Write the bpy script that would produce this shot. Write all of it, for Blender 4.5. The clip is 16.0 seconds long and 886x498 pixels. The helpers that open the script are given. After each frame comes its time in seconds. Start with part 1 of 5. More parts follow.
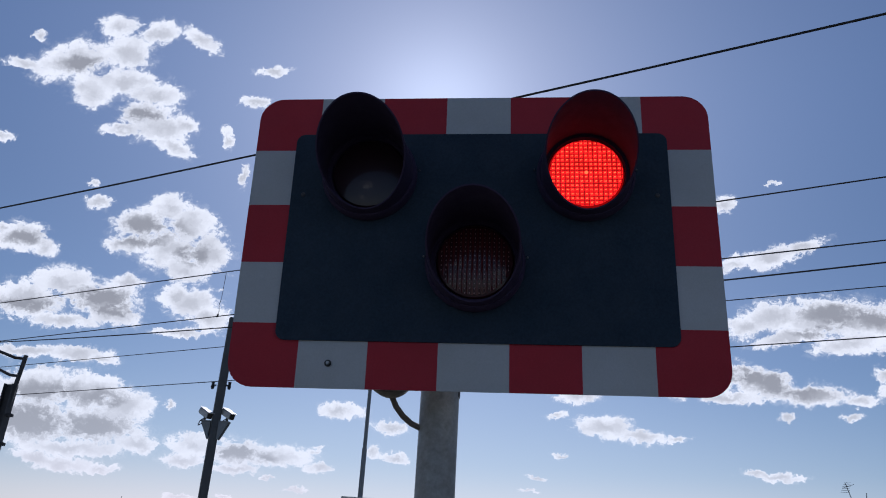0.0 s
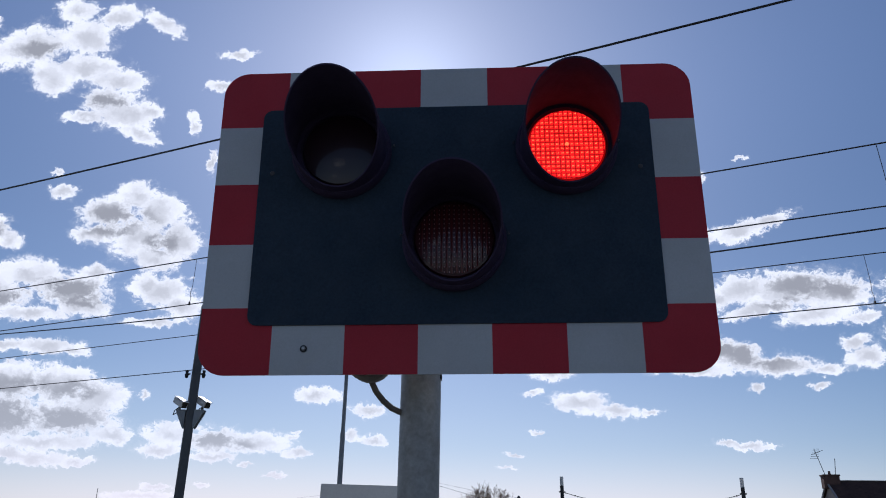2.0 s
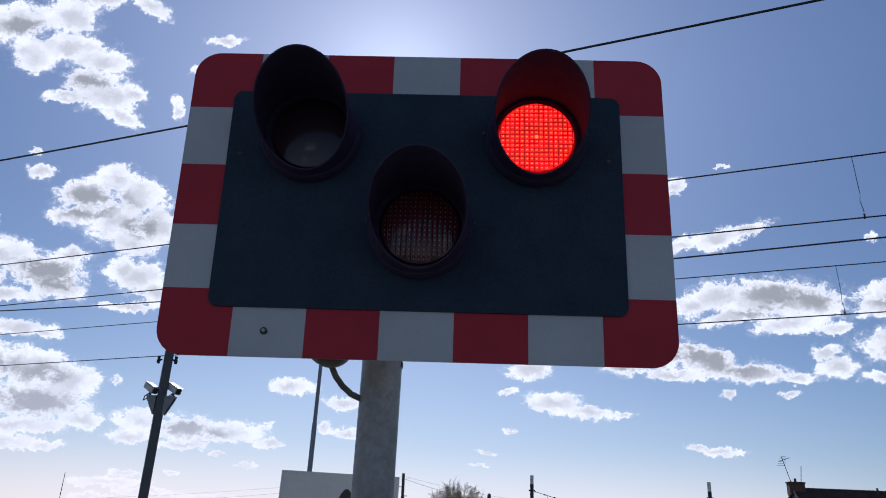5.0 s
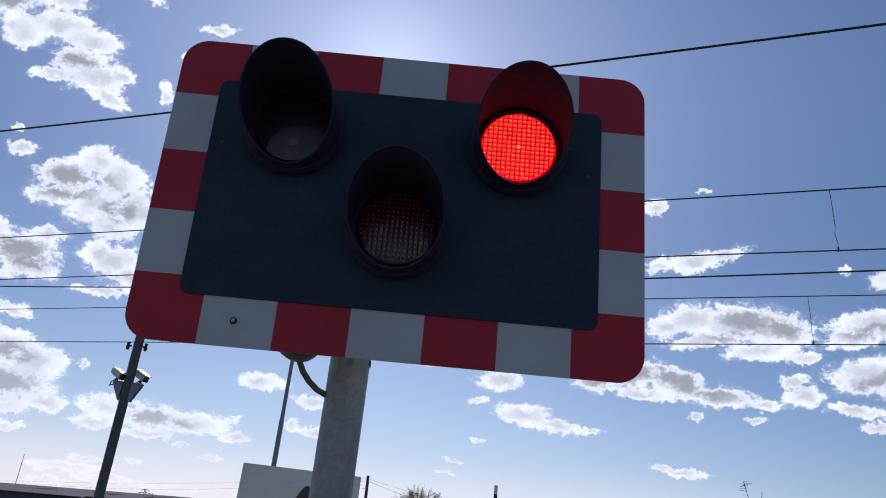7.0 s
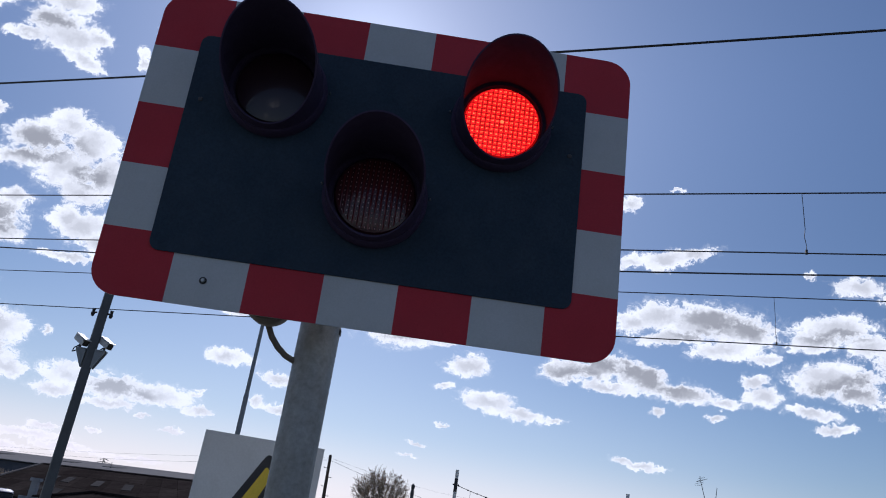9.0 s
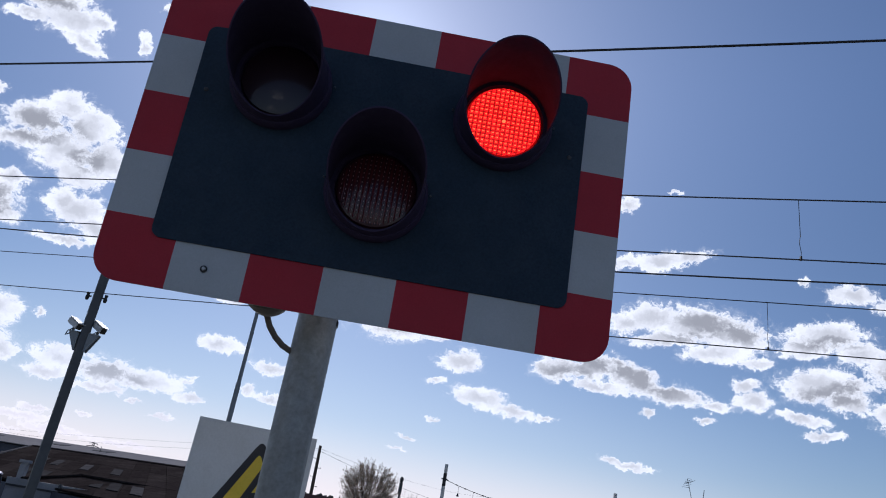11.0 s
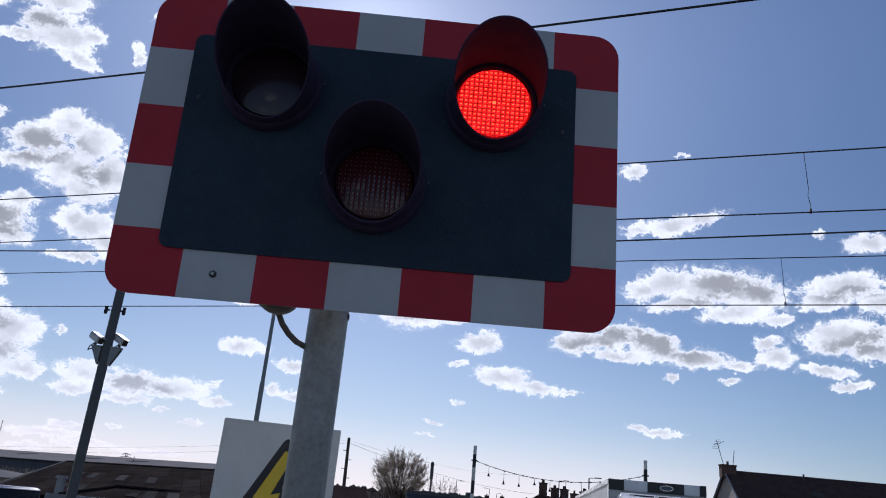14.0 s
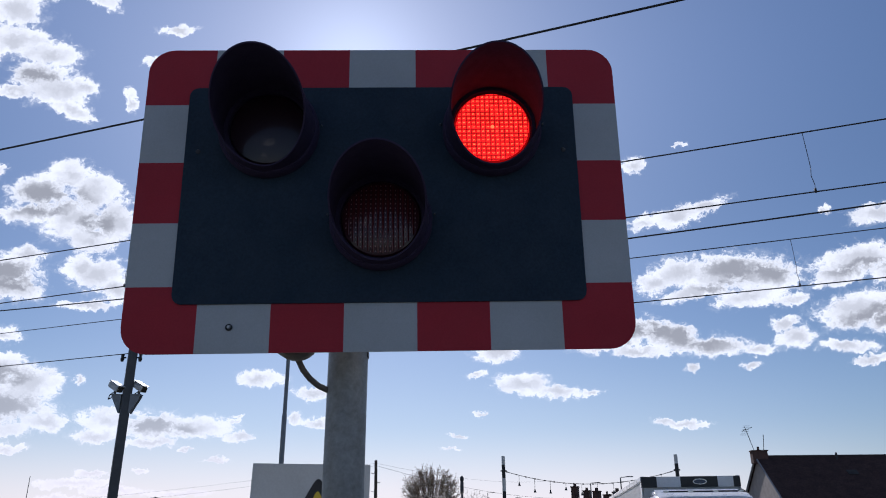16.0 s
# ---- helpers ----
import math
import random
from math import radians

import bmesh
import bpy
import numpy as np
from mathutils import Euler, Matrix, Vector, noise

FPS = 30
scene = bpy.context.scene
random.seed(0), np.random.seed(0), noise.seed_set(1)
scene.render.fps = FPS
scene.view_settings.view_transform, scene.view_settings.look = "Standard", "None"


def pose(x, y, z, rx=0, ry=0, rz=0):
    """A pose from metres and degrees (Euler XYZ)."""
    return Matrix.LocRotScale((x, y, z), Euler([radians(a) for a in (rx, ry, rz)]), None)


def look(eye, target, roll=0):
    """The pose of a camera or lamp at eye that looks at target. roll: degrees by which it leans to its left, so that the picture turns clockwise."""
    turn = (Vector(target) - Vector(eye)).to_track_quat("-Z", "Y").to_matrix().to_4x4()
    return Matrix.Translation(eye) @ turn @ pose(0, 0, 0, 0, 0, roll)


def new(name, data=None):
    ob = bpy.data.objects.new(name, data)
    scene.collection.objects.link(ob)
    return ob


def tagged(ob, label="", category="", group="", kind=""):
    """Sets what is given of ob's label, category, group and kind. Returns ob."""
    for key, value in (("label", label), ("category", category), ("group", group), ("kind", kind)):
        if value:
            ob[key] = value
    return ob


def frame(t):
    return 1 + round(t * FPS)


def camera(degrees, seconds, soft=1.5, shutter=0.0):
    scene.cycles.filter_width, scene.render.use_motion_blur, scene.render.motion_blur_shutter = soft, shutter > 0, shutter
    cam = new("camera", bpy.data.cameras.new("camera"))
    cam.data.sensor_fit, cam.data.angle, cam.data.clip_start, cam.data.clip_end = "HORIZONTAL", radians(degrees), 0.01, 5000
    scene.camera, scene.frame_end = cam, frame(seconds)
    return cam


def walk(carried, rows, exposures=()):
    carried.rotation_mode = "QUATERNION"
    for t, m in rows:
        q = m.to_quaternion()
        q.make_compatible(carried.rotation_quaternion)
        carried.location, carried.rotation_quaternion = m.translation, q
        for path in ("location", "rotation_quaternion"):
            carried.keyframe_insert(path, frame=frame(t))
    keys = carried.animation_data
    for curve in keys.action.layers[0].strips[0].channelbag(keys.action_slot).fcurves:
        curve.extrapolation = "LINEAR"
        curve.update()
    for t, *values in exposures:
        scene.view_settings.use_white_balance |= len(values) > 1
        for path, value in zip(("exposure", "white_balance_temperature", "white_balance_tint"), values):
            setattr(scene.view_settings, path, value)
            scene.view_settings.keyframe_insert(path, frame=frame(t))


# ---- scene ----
cam = camera(61.9, 16.0, soft=1.05)
PATH = [
    (0, (0.089, -1.936, 1.600), (-0.0875, -0.1076, 2.3910), 3.34),
    (0.5, (0.095, -1.893, 1.618), (-0.0688, -0.0595, 2.4009), 2.10),
    (1, (0.090, -1.848, 1.620), (-0.0596, -0.0093, 2.3925), 1.41),
    (1.5, (0.065, -1.850, 1.618), (-0.0622, -0.0044, 2.3793), 1.16),
    (2, (0.069, -1.859, 1.621), (-0.0344, -0.0067, 2.3687), 1.01),
    (2.5, (0.090, -1.856, 1.620), (0.0122, 0.0013, 2.3584), 0.76),
    (3, (0.110, -1.860, 1.622), (0.0475, -0.0006, 2.3570), 0.63),
    (3.5, (0.114, -1.852, 1.618), (0.0620, 0.0080, 2.3520), 0.66),
    (4, (0.114, -1.848, 1.613), (0.0659, 0.0118, 2.3472), 1.08),
    (6.5, (0.106, -1.855, 1.593), (0.0779, -0.0025, 2.3461), 5.43),
    (7, (0.125, -1.858, 1.593), (0.1257, -0.0067, 2.3501), 5.99),
    (7.5, (0.135, -1.859, 1.586), (0.1644, -0.0088, 2.3448), 6.43),
    (8, (0.136, -1.856, 1.582), (0.1871, -0.0044, 2.3367), 6.94),
    (8.5, (0.131, -1.847, 1.577), (0.1968, 0.0081, 2.3216), 7.55),
    (9, (0.123, -1.827, 1.567), (0.1986, 0.0344, 2.2946), 8.27),
    (9.5, (0.107, -1.826, 1.564), (0.1888, 0.0428, 2.2733), 9.00),
    (12, (0.121, -1.870, 1.551), (0.2071, -0.0089, 2.2784), 10.07),
    (12.5, (0.122, -1.873, 1.516), (0.1967, -0.0131, 2.2486), 9.86),
    (13, (0.119, -1.877, 1.521), (0.1867, -0.0129, 2.2412), 9.06),
    (13.5, (0.127, -1.881, 1.540), (0.1916, -0.0066, 2.2357), 7.36),
    (14, (0.136, -1.882, 1.555), (0.2012, 0.0004, 2.2275), 5.18),
    (14.5, (0.144, -1.879, 1.590), (0.2115, 0.0054, 2.2565), 3.10),
    (15, (0.138, -1.877, 1.600), (0.2033, 0.0042, 2.2753), 1.49),
    (15.5, (0.115, -1.877, 1.598), (0.1722, -0.0020, 2.2912), 0.40),
    (16, (0.121, -1.886, 1.602), (0.1657, -0.0146, 2.3072), -0.35),
]
walk(cam, [(t, look(eye, target, roll)) for t, eye, target, roll in PATH], exposures=[(0.0, 0.08, 5800, 16), (2.0, 0.2, 5800, 16), (4.0, 0.25, 5800, 16), (16.0, 0.25, 5800, 16)])

# ---- sky, sun and exposure ----
SUN_AZ, SUN_EL = -6.5, 34.0
world = bpy.data.worlds.new("sky")
scene.world = world
world.use_nodes = True
wt = world.node_tree
wt.nodes.clear()


def wmath(op, a, b=None, c=None):
    n = wt.nodes.new("ShaderNodeMath")
    n.operation = op
    for i, v in enumerate((a, b, c)):
        if v is None:
            continue
        if isinstance(v, (int, float)):
            n.inputs[i].default_value = v
        else:
            wt.links.new(v, n.inputs[i])
    return n.outputs[0]


def wvec(op, a, b=None, c=None, out=0):
    n = wt.nodes.new("ShaderNodeVectorMath")
    n.operation = op
    for i, v in enumerate((a, b, c)):
        if v is None:
            continue
        if isinstance(v, tuple):
            n.inputs[i].default_value = v
        else:
            wt.links.new(v, n.inputs[i])
    return n.outputs[out]


def wrange(v, a, b, lo=0.0, hi=1.0):
    n = wt.nodes.new("ShaderNodeMapRange")
    n.interpolation_type = "SMOOTHSTEP"
    wt.links.new(v, n.inputs[0])
    for i, x in enumerate((a, b, lo, hi)):
        n.inputs[i + 1].default_value = x
    return n.outputs[0]


def wmix(fac, a, b):
    n = wt.nodes.new("ShaderNodeMix")
    n.data_type = "RGBA"
    for s, v in ((0, fac), (6, a), (7, b)):
        if isinstance(v, tuple):
            n.inputs[s].default_value = v
        elif isinstance(v, (int, float)):
            n.inputs[s].default_value = v
        else:
            wt.links.new(v, n.inputs[s])
    return n.outputs[2]


def wnoise(vec, scale, detail, rough, twist=0.0):
    n = wt.nodes.new("ShaderNodeTexNoise")
    wt.links.new(vec, n.inputs["Vector"])
    n.inputs["Scale"].default_value, n.inputs["Detail"].default_value, n.inputs["Roughness"].default_value = scale, detail, rough
    n.inputs["Distortion"].default_value = twist
    return n


ray_dir = wt.nodes.new("ShaderNodeTexCoord").outputs["Generated"]
# the sky's half ahead of the road, as flat map coordinates about a point 20 degrees up
TILT = radians(20)
ahead = wvec("DOT_PRODUCT", ray_dir, (0, math.cos(TILT), math.sin(TILT)), out=1)
upward = wvec("DOT_PRODUCT", ray_dir, (0, -math.sin(TILT), math.cos(TILT)), out=1)
across = wvec("DOT_PRODUCT", ray_dir, (1, 0, 0), out=1)
safe = wmath("MAXIMUM", ahead, 0.05)
cmb = wt.nodes.new("ShaderNodeCombineXYZ")
wt.links.new(wmath("DIVIDE", across, safe), cmb.inputs[0])
wt.links.new(wmath("DIVIDE", upward, safe), cmb.inputs[1])
sky_map = cmb.outputs[0]
# ragged edges: push the map about before the clouds are laid out on it
warp = wvec("SUBTRACT", wnoise(sky_map, 26.0, 9.0, 0.70).outputs["Color"], (0.5, 0.5, 0.5))
warp = wvec("MULTIPLY", warp, (0.032, 0.026, 0.0))
small_warp = wvec("SUBTRACT", wnoise(sky_map, 95.0, 6.0, 0.65).outputs["Color"], (0.5, 0.5, 0.5))
warp = wvec("MULTIPLY_ADD", small_warp, (0.022, 0.017, 0.0), warp)
cloud_map = wvec("ADD", sky_map, warp)
CLOUDS, SHADES = [], []


TURNED = {}


def turned_map(turn):
    """The cloud map seen along axes that lean by turn degrees."""
    if turn not in TURNED:
        c, k = math.cos(radians(turn)), math.sin(radians(turn))
        both = wt.nodes.new("ShaderNodeCombineXYZ")
        wt.links.new(wvec("DOT_PRODUCT", cloud_map, (c, k, 0), out=1), both.inputs[0])
        wt.links.new(wvec("DOT_PRODUCT", cloud_map, (-k, c, 0), out=1), both.inputs[1])
        TURNED[turn] = both.outputs[0]
    return TURNED[turn]


def patch(store, u, v, w, h, turn, blend):
    turn = 10 * round(turn / 10)
    c, k = math.cos(radians(turn)), math.sin(radians(turn))
    near = wvec("MULTIPLY_ADD", turned_map(turn), (1 / w, 1 / h, 0), (-(u * c + v * k) / w, -(v * c - u * k) / h, 0))
    d = wvec("LENGTH", near, out=1)
    store[:] = [d if not store else wmath("SMOOTH_MIN", store[0], d, blend)]


def cloud(u, v, w, h, turn):
    patch(CLOUDS, u, v, w, h, turn, 0.35)


def shade(u, v, w, h, turn):
    patch(SHADES, u, v, w, h, turn, 0.5)


cloud(-0.568, 0.371, 0.0272, 0.0153, -0)
cloud(-0.504, 0.361, 0.0283, 0.0150, 10)
cloud(-0.629, 0.322, 0.0591, 0.0253, 10)
cloud(-0.552, 0.332, 0.0380, 0.0237, -0)
cloud(-0.443, 0.352, 0.0304, 0.0110, -27)
cloud(-0.602, 0.278, 0.0289, 0.0238, 0)
cloud(-0.550, 0.290, 0.0465, 0.0169, -5)
cloud(-0.505, 0.272, 0.0376, 0.0142, 0)
cloud(-0.517, 0.243, 0.0376, 0.0184, 0)
cloud(-0.495, 0.222, 0.0416, 0.0200, 0)
cloud(-0.560, 0.221, 0.0294, 0.0076, 0)
cloud(-0.475, 0.195, 0.0301, 0.0109, -21)
cloud(-0.458, 0.228, 0.0166, 0.0108, 0)
cloud(-0.706, 0.317, 0.0280, 0.0079, -10)
cloud(-0.687, 0.359, 0.0104, 0.0069, -0)
cloud(-0.333, 0.306, 0.0221, 0.0065, -5)
cloud(-0.359, 0.261, 0.0212, 0.0073, 0)
cloud(-0.397, 0.210, 0.0074, 0.0123, 0)
cloud(-0.737, 0.211, 0.0175, 0.0070, -9)
cloud(-0.592, 0.141, 0.0101, 0.0051, 1)
cloud(-0.581, 0.117, 0.0202, 0.0084, 1)
cloud(-0.476, 0.111, 0.0280, 0.0181, 1)
cloud(-0.516, 0.087, 0.0398, 0.0199, 1)
cloud(-0.446, 0.088, 0.0311, 0.0246, 1)
cloud(-0.536, 0.055, 0.0299, 0.0116, 1)
cloud(-0.476, 0.052, 0.0411, 0.0246, 1)
cloud(-0.415, 0.047, 0.0293, 0.0293, 1)
cloud(-0.450, 0.023, 0.0367, 0.0180, 1)
cloud(-0.460, -0.014, 0.0245, 0.0147, 1)
cloud(-0.439, -0.023, 0.0366, 0.0203, 1)
cloud(-0.413, -0.043, 0.0283, 0.0162, 2)
cloud(-0.453, -0.064, 0.0406, 0.0057, 2)
cloud(-0.373, 0.155, 0.0057, 0.0147, 1)
cloud(-0.696, 0.064, 0.0384, 0.0188, 1)
cloud(-0.660, 0.049, 0.0170, 0.0119, 1)
cloud(-0.724, 0.078, 0.0172, 0.0086, 1)
cloud(-0.632, 0.003, 0.0437, 0.0202, 1)
cloud(-0.681, -0.023, 0.0524, 0.0237, 1)
cloud(-0.571, -0.020, 0.0515, 0.0233, 1)
cloud(-0.549, -0.043, 0.0397, 0.0149, 2)
cloud(-0.628, -0.053, 0.0502, 0.0100, 2)
cloud(-0.531, 0.003, 0.0232, 0.0108, 1)
cloud(-0.675, -0.097, 0.0505, 0.0076, 2)
cloud(-0.599, -0.099, 0.0432, 0.0116, 2)
cloud(-0.565, -0.107, 0.0248, 0.0066, 2)
cloud(-0.655, -0.147, 0.0668, 0.0234, 2)
cloud(-0.579, -0.151, 0.0496, 0.0231, 2)
cloud(-0.524, -0.170, 0.0368, 0.0229, 2)
cloud(-0.668, -0.194, 0.0668, 0.0317, 2)
cloud(-0.568, -0.198, 0.0641, 0.0271, 2)
cloud(-0.508, -0.222, 0.0277, 0.0130, 2)
cloud(-0.607, -0.230, 0.0742, 0.0115, 2)
cloud(-0.746, -0.166, 0.0509, 0.0382, 2)
cloud(-0.775, -0.025, 0.0515, 0.0258, 1)
cloud(-0.462, -0.164, 0.0065, 0.0065, 2)
cloud(-0.656, -0.246, 0.0334, 0.0092, -7)
cloud(-0.613, -0.253, 0.0479, 0.0099, 3)
cloud(-0.559, -0.257, 0.0246, 0.0057, 3)
cloud(-0.427, -0.219, 0.0361, 0.0161, 2)
cloud(-0.442, -0.240, 0.0306, 0.0080, 3)
cloud(-0.363, -0.227, 0.0397, 0.0175, 3)
cloud(-0.307, -0.229, 0.0432, 0.0134, 3)
cloud(-0.248, -0.241, 0.0195, 0.0070, 3)
cloud(-0.259, -0.219, 0.0094, 0.0031, 2)
cloud(-0.370, -0.249, 0.0318, 0.0064, 3)
cloud(-0.323, -0.261, 0.0071, 0.0032, 3)
cloud(-0.281, -0.274, 0.0188, 0.0023, 3)
cloud(-0.224, -0.162, 0.0272, 0.0109, 2)
cloud(-0.154, -0.183, 0.0261, 0.0084, 2)
cloud(-0.179, -0.218, 0.0100, 0.0077, 2)
cloud(-0.144, -0.224, 0.0214, 0.0069, 3)
cloud(0.020, -0.090, 0.0627, 0.0206, 10)
cloud(-0.016, -0.084, 0.0366, 0.0107, 10)
cloud(0.071, -0.095, 0.0245, 0.0084, 10)
cloud(-0.260, -0.091, 0.0412, 0.0097, 10)
cloud(-0.212, -0.100, 0.0255, 0.0060, 10)
cloud(0.295, 0.049, 0.0218, 0.0093, 6)
cloud(0.341, 0.057, 0.0391, 0.0125, 6)
cloud(0.383, 0.069, 0.0274, 0.0094, 16)
cloud(0.341, -0.020, 0.0391, 0.0172, 6)
cloud(0.404, -0.017, 0.0550, 0.0220, 6)
cloud(0.467, -0.024, 0.0457, 0.0213, 6)
cloud(0.311, -0.035, 0.0273, 0.0156, 6)
cloud(0.446, -0.052, 0.0472, 0.0134, 6)
cloud(0.502, -0.056, 0.0237, 0.0087, 6)
cloud(0.367, -0.049, 0.0470, 0.0086, 6)
cloud(0.225, -0.114, 0.0310, 0.0140, 6)
cloud(0.278, -0.105, 0.0389, 0.0179, 6)
cloud(0.334, -0.110, 0.0470, 0.0180, -6)
cloud(0.398, -0.121, 0.0432, 0.0134, -4)
cloud(0.453, -0.125, 0.0236, 0.0071, -2)
cloud(0.288, -0.127, 0.0468, 0.0062, 1)
cloud(0.546, 0.065, 0.0071, 0.0071, 6)
cloud(0.618, 0.062, 0.0358, 0.0135, 6)
cloud(0.592, 0.000, 0.0556, 0.0183, 6)
cloud(0.567, -0.024, 0.0381, 0.0143, 6)
cloud(0.642, -0.017, 0.0319, 0.0143, 6)
cloud(0.599, -0.069, 0.0636, 0.0223, 6)
cloud(0.641, -0.087, 0.0359, 0.0144, -4)
cloud(0.489, -0.088, 0.0189, 0.0103, 6)
cloud(0.506, -0.108, 0.0237, 0.0134, 6)
cloud(0.576, -0.120, 0.0357, 0.0071, -0)
cloud(0.613, -0.136, 0.0302, 0.0072, 6)
cloud(0.707, -0.026, 0.0560, 0.0280, 6)
cloud(0.721, -0.089, 0.0400, 0.0240, 6)
cloud(0.690, 0.060, 0.0399, 0.0128, 6)
cloud(0.098, -0.127, 0.0292, 0.0139, 6)
cloud(0.068, -0.159, 0.0154, 0.0046, 6)
cloud(0.129, -0.172, 0.0371, 0.0139, -4)
cloud(0.178, -0.182, 0.0310, 0.0093, -4)
cloud(0.225, -0.183, 0.0140, 0.0047, 5)
cloud(0.344, 0.151, 0.0094, 0.0031, 6)
cloud(0.280, 0.126, 0.0179, 0.0093, 6)
cloud(0.075, -0.211, 0.0108, 0.0031, 5)
cloud(0.043, -0.242, 0.0123, 0.0031, 5)
cloud(0.033, -0.260, 0.0123, 0.0023, 5)
cloud(0.350, -0.226, 0.0376, 0.0055, 1)
cloud(0.325, -0.224, 0.0141, 0.0047, 5)
cloud(0.365, -0.149, 0.0125, 0.0047, 6)
cloud(0.444, -0.148, 0.0118, 0.0063, 6)
cloud(-0.467, -0.302, 0.0491, 0.0067, 1)
cloud(-0.446, -0.289, 0.0268, 0.0045, 5)
cloud(-0.414, -0.314, 0.0447, 0.0052, 1)
cloud(-0.495, -0.324, 0.0296, 0.0074, 5)
cloud(-0.382, -0.286, 0.0104, 0.0030, 5)
cloud(-0.317, -0.257, 0.0090, 0.0030, 5)
cloud(-0.279, -0.271, 0.0105, 0.0023, 5)
cloud(-0.253, -0.214, 0.0090, 0.0030, 6)
cloud(-0.331, -0.316, 0.0450, 0.0037, 2)
shade(-0.499, 0.081, 0.0396, 0.0140, 1)
shade(-0.517, 0.062, 0.0298, 0.0083, 1)
shade(-0.441, 0.045, 0.0196, 0.0123, 1)
shade(-0.580, -0.018, 0.0483, 0.0092, 1)
shade(-0.629, -0.031, 0.0403, 0.0075, 1)
shade(-0.549, -0.035, 0.0331, 0.0075, 2)
shade(-0.687, 0.064, 0.0290, 0.0060, 1)
shade(-0.697, -0.031, 0.0340, 0.0076, 1)
shade(-0.646, -0.155, 0.0484, 0.0117, 2)
shade(-0.668, -0.194, 0.0585, 0.0192, 2)
shade(-0.592, -0.199, 0.0561, 0.0157, 2)
shade(-0.562, -0.161, 0.0313, 0.0099, 2)
shade(-0.674, -0.118, 0.0337, 0.0059, 2)
shade(-0.371, -0.224, 0.0270, 0.0095, 2)
shade(-0.337, -0.231, 0.0237, 0.0063, 3)
shade(-0.620, 0.317, 0.0290, 0.0085, -0)
shade(-0.521, 0.241, 0.0234, 0.0075, 0)
shade(-0.746, -0.174, 0.0340, 0.0212, 2)
shade(0.022, -0.086, 0.0459, 0.0122, 10)
shade(0.435, -0.014, 0.0472, 0.0102, 1)
shade(0.478, -0.016, 0.0284, 0.0118, 6)
shade(0.305, -0.098, 0.0625, 0.0102, 1)
shade(0.361, -0.110, 0.0455, 0.0118, -6)
shade(0.248, -0.115, 0.0295, 0.0085, 6)
shade(0.608, -0.085, 0.0477, 0.0103, 6)
shade(0.631, -0.070, 0.0287, 0.0096, 6)
shade(0.593, -0.011, 0.0397, 0.0071, 6)
shade(0.405, -0.037, 0.0314, 0.0055, 6)
shade(0.716, -0.041, 0.0400, 0.0144, 6)

flat_map = wvec("MULTIPLY", sky_map, (0.72, 1.15, 1.0))
flat_cloud = wvec("MULTIPLY", cloud_map, (0.72, 1.15, 1.0))
billow = wnoise(flat_map, 34.0, 10.0, 0.66).outputs[0]
fine = wnoise(flat_cloud, 100.0, 10.0, 0.72, 0.9).outputs[0]
tufts = wnoise(flat_cloud, 42.0, 7.0, 0.56).outputs[0]
soft_folds = wnoise(flat_map, 22.0, 2.0, 0.5).outputs[0]


def centred(v, k):
    return wmath("MULTIPLY", wmath("SUBTRACT", v, 0.5), k)


body = wmath("MULTIPLY", wmath("SUBTRACT", 1.17, CLOUDS[0]), 1.6)
edge = wmath("ADD", centred(billow, 2.6), centred(fine, 2.6))
inside = wmath("ADD", body, edge)
wisp = centred(wnoise(flat_cloud, 24.0, 6.0, 0.62, 1.2).outputs[0], 1.6)
veil = wmath("MULTIPLY", wrange(wmath("ADD", inside, wisp), -0.45, 0.5), 0.20)
placed = wmath("MAXIMUM", wrange(inside, -0.10, 0.48), veil)
# everywhere else, broken fair-weather cloud of the same kind
lat = wt.nodes.new("ShaderNodeSeparateXYZ")
wt.links.new(ray_dir, lat.inputs[0])
far_field = wnoise(ray_dir, 5.5, 7.0, 0.6).outputs[0]
scattered = wmath("MULTIPLY", wrange(far_field, 0.55, 0.66), wrange(ahead, 0.72, 0.60))
scattered = wmath("MULTIPLY", scattered, wrange(lat.outputs[2], 0.02, 0.12))
density = wmath("MAXIMUM", wmath("MULTIPLY", placed, wrange(ahead, 0.3, 0.5)), scattered)
# thick parts let less sun through: grey bellies, with lit tufts on them
thick = wmath("ADD", wmath("SUBTRACT", 1.75, SHADES[0]), wmath("ADD", centred(soft_folds, 0.9), centred(tufts, 0.5)))
belly = wmath("MULTIPLY", wmath("MULTIPLY", wrange(thick, -0.5, 1.1), 0.90), wrange(inside, 0.15, 1.2))
folds = wmath("MULTIPLY", wrange(wmath("ADD", body, wmath("ADD", centred(soft_folds, 1.6), centred(tufts, 2.4))), 0.1, 1.9), 0.52)
core = wmath("MAXIMUM", belly, folds)

sky = wt.nodes.new("ShaderNodeTexSky")
sky.sky_type = "NISHITA"
sky.sun_disc = False
sky.sun_elevation, sky.sun_rotation = radians(SUN_EL), radians(SUN_AZ)
sky.air_density, sky.dust_density, sky.ozone_density = 1.05, 0.40, 4.2
SKY_STRENGTH = 0.051
sky_light = wvec("MULTIPLY", sky.outputs[0], (SKY_STRENGTH, SKY_STRENGTH, SKY_STRENGTH))
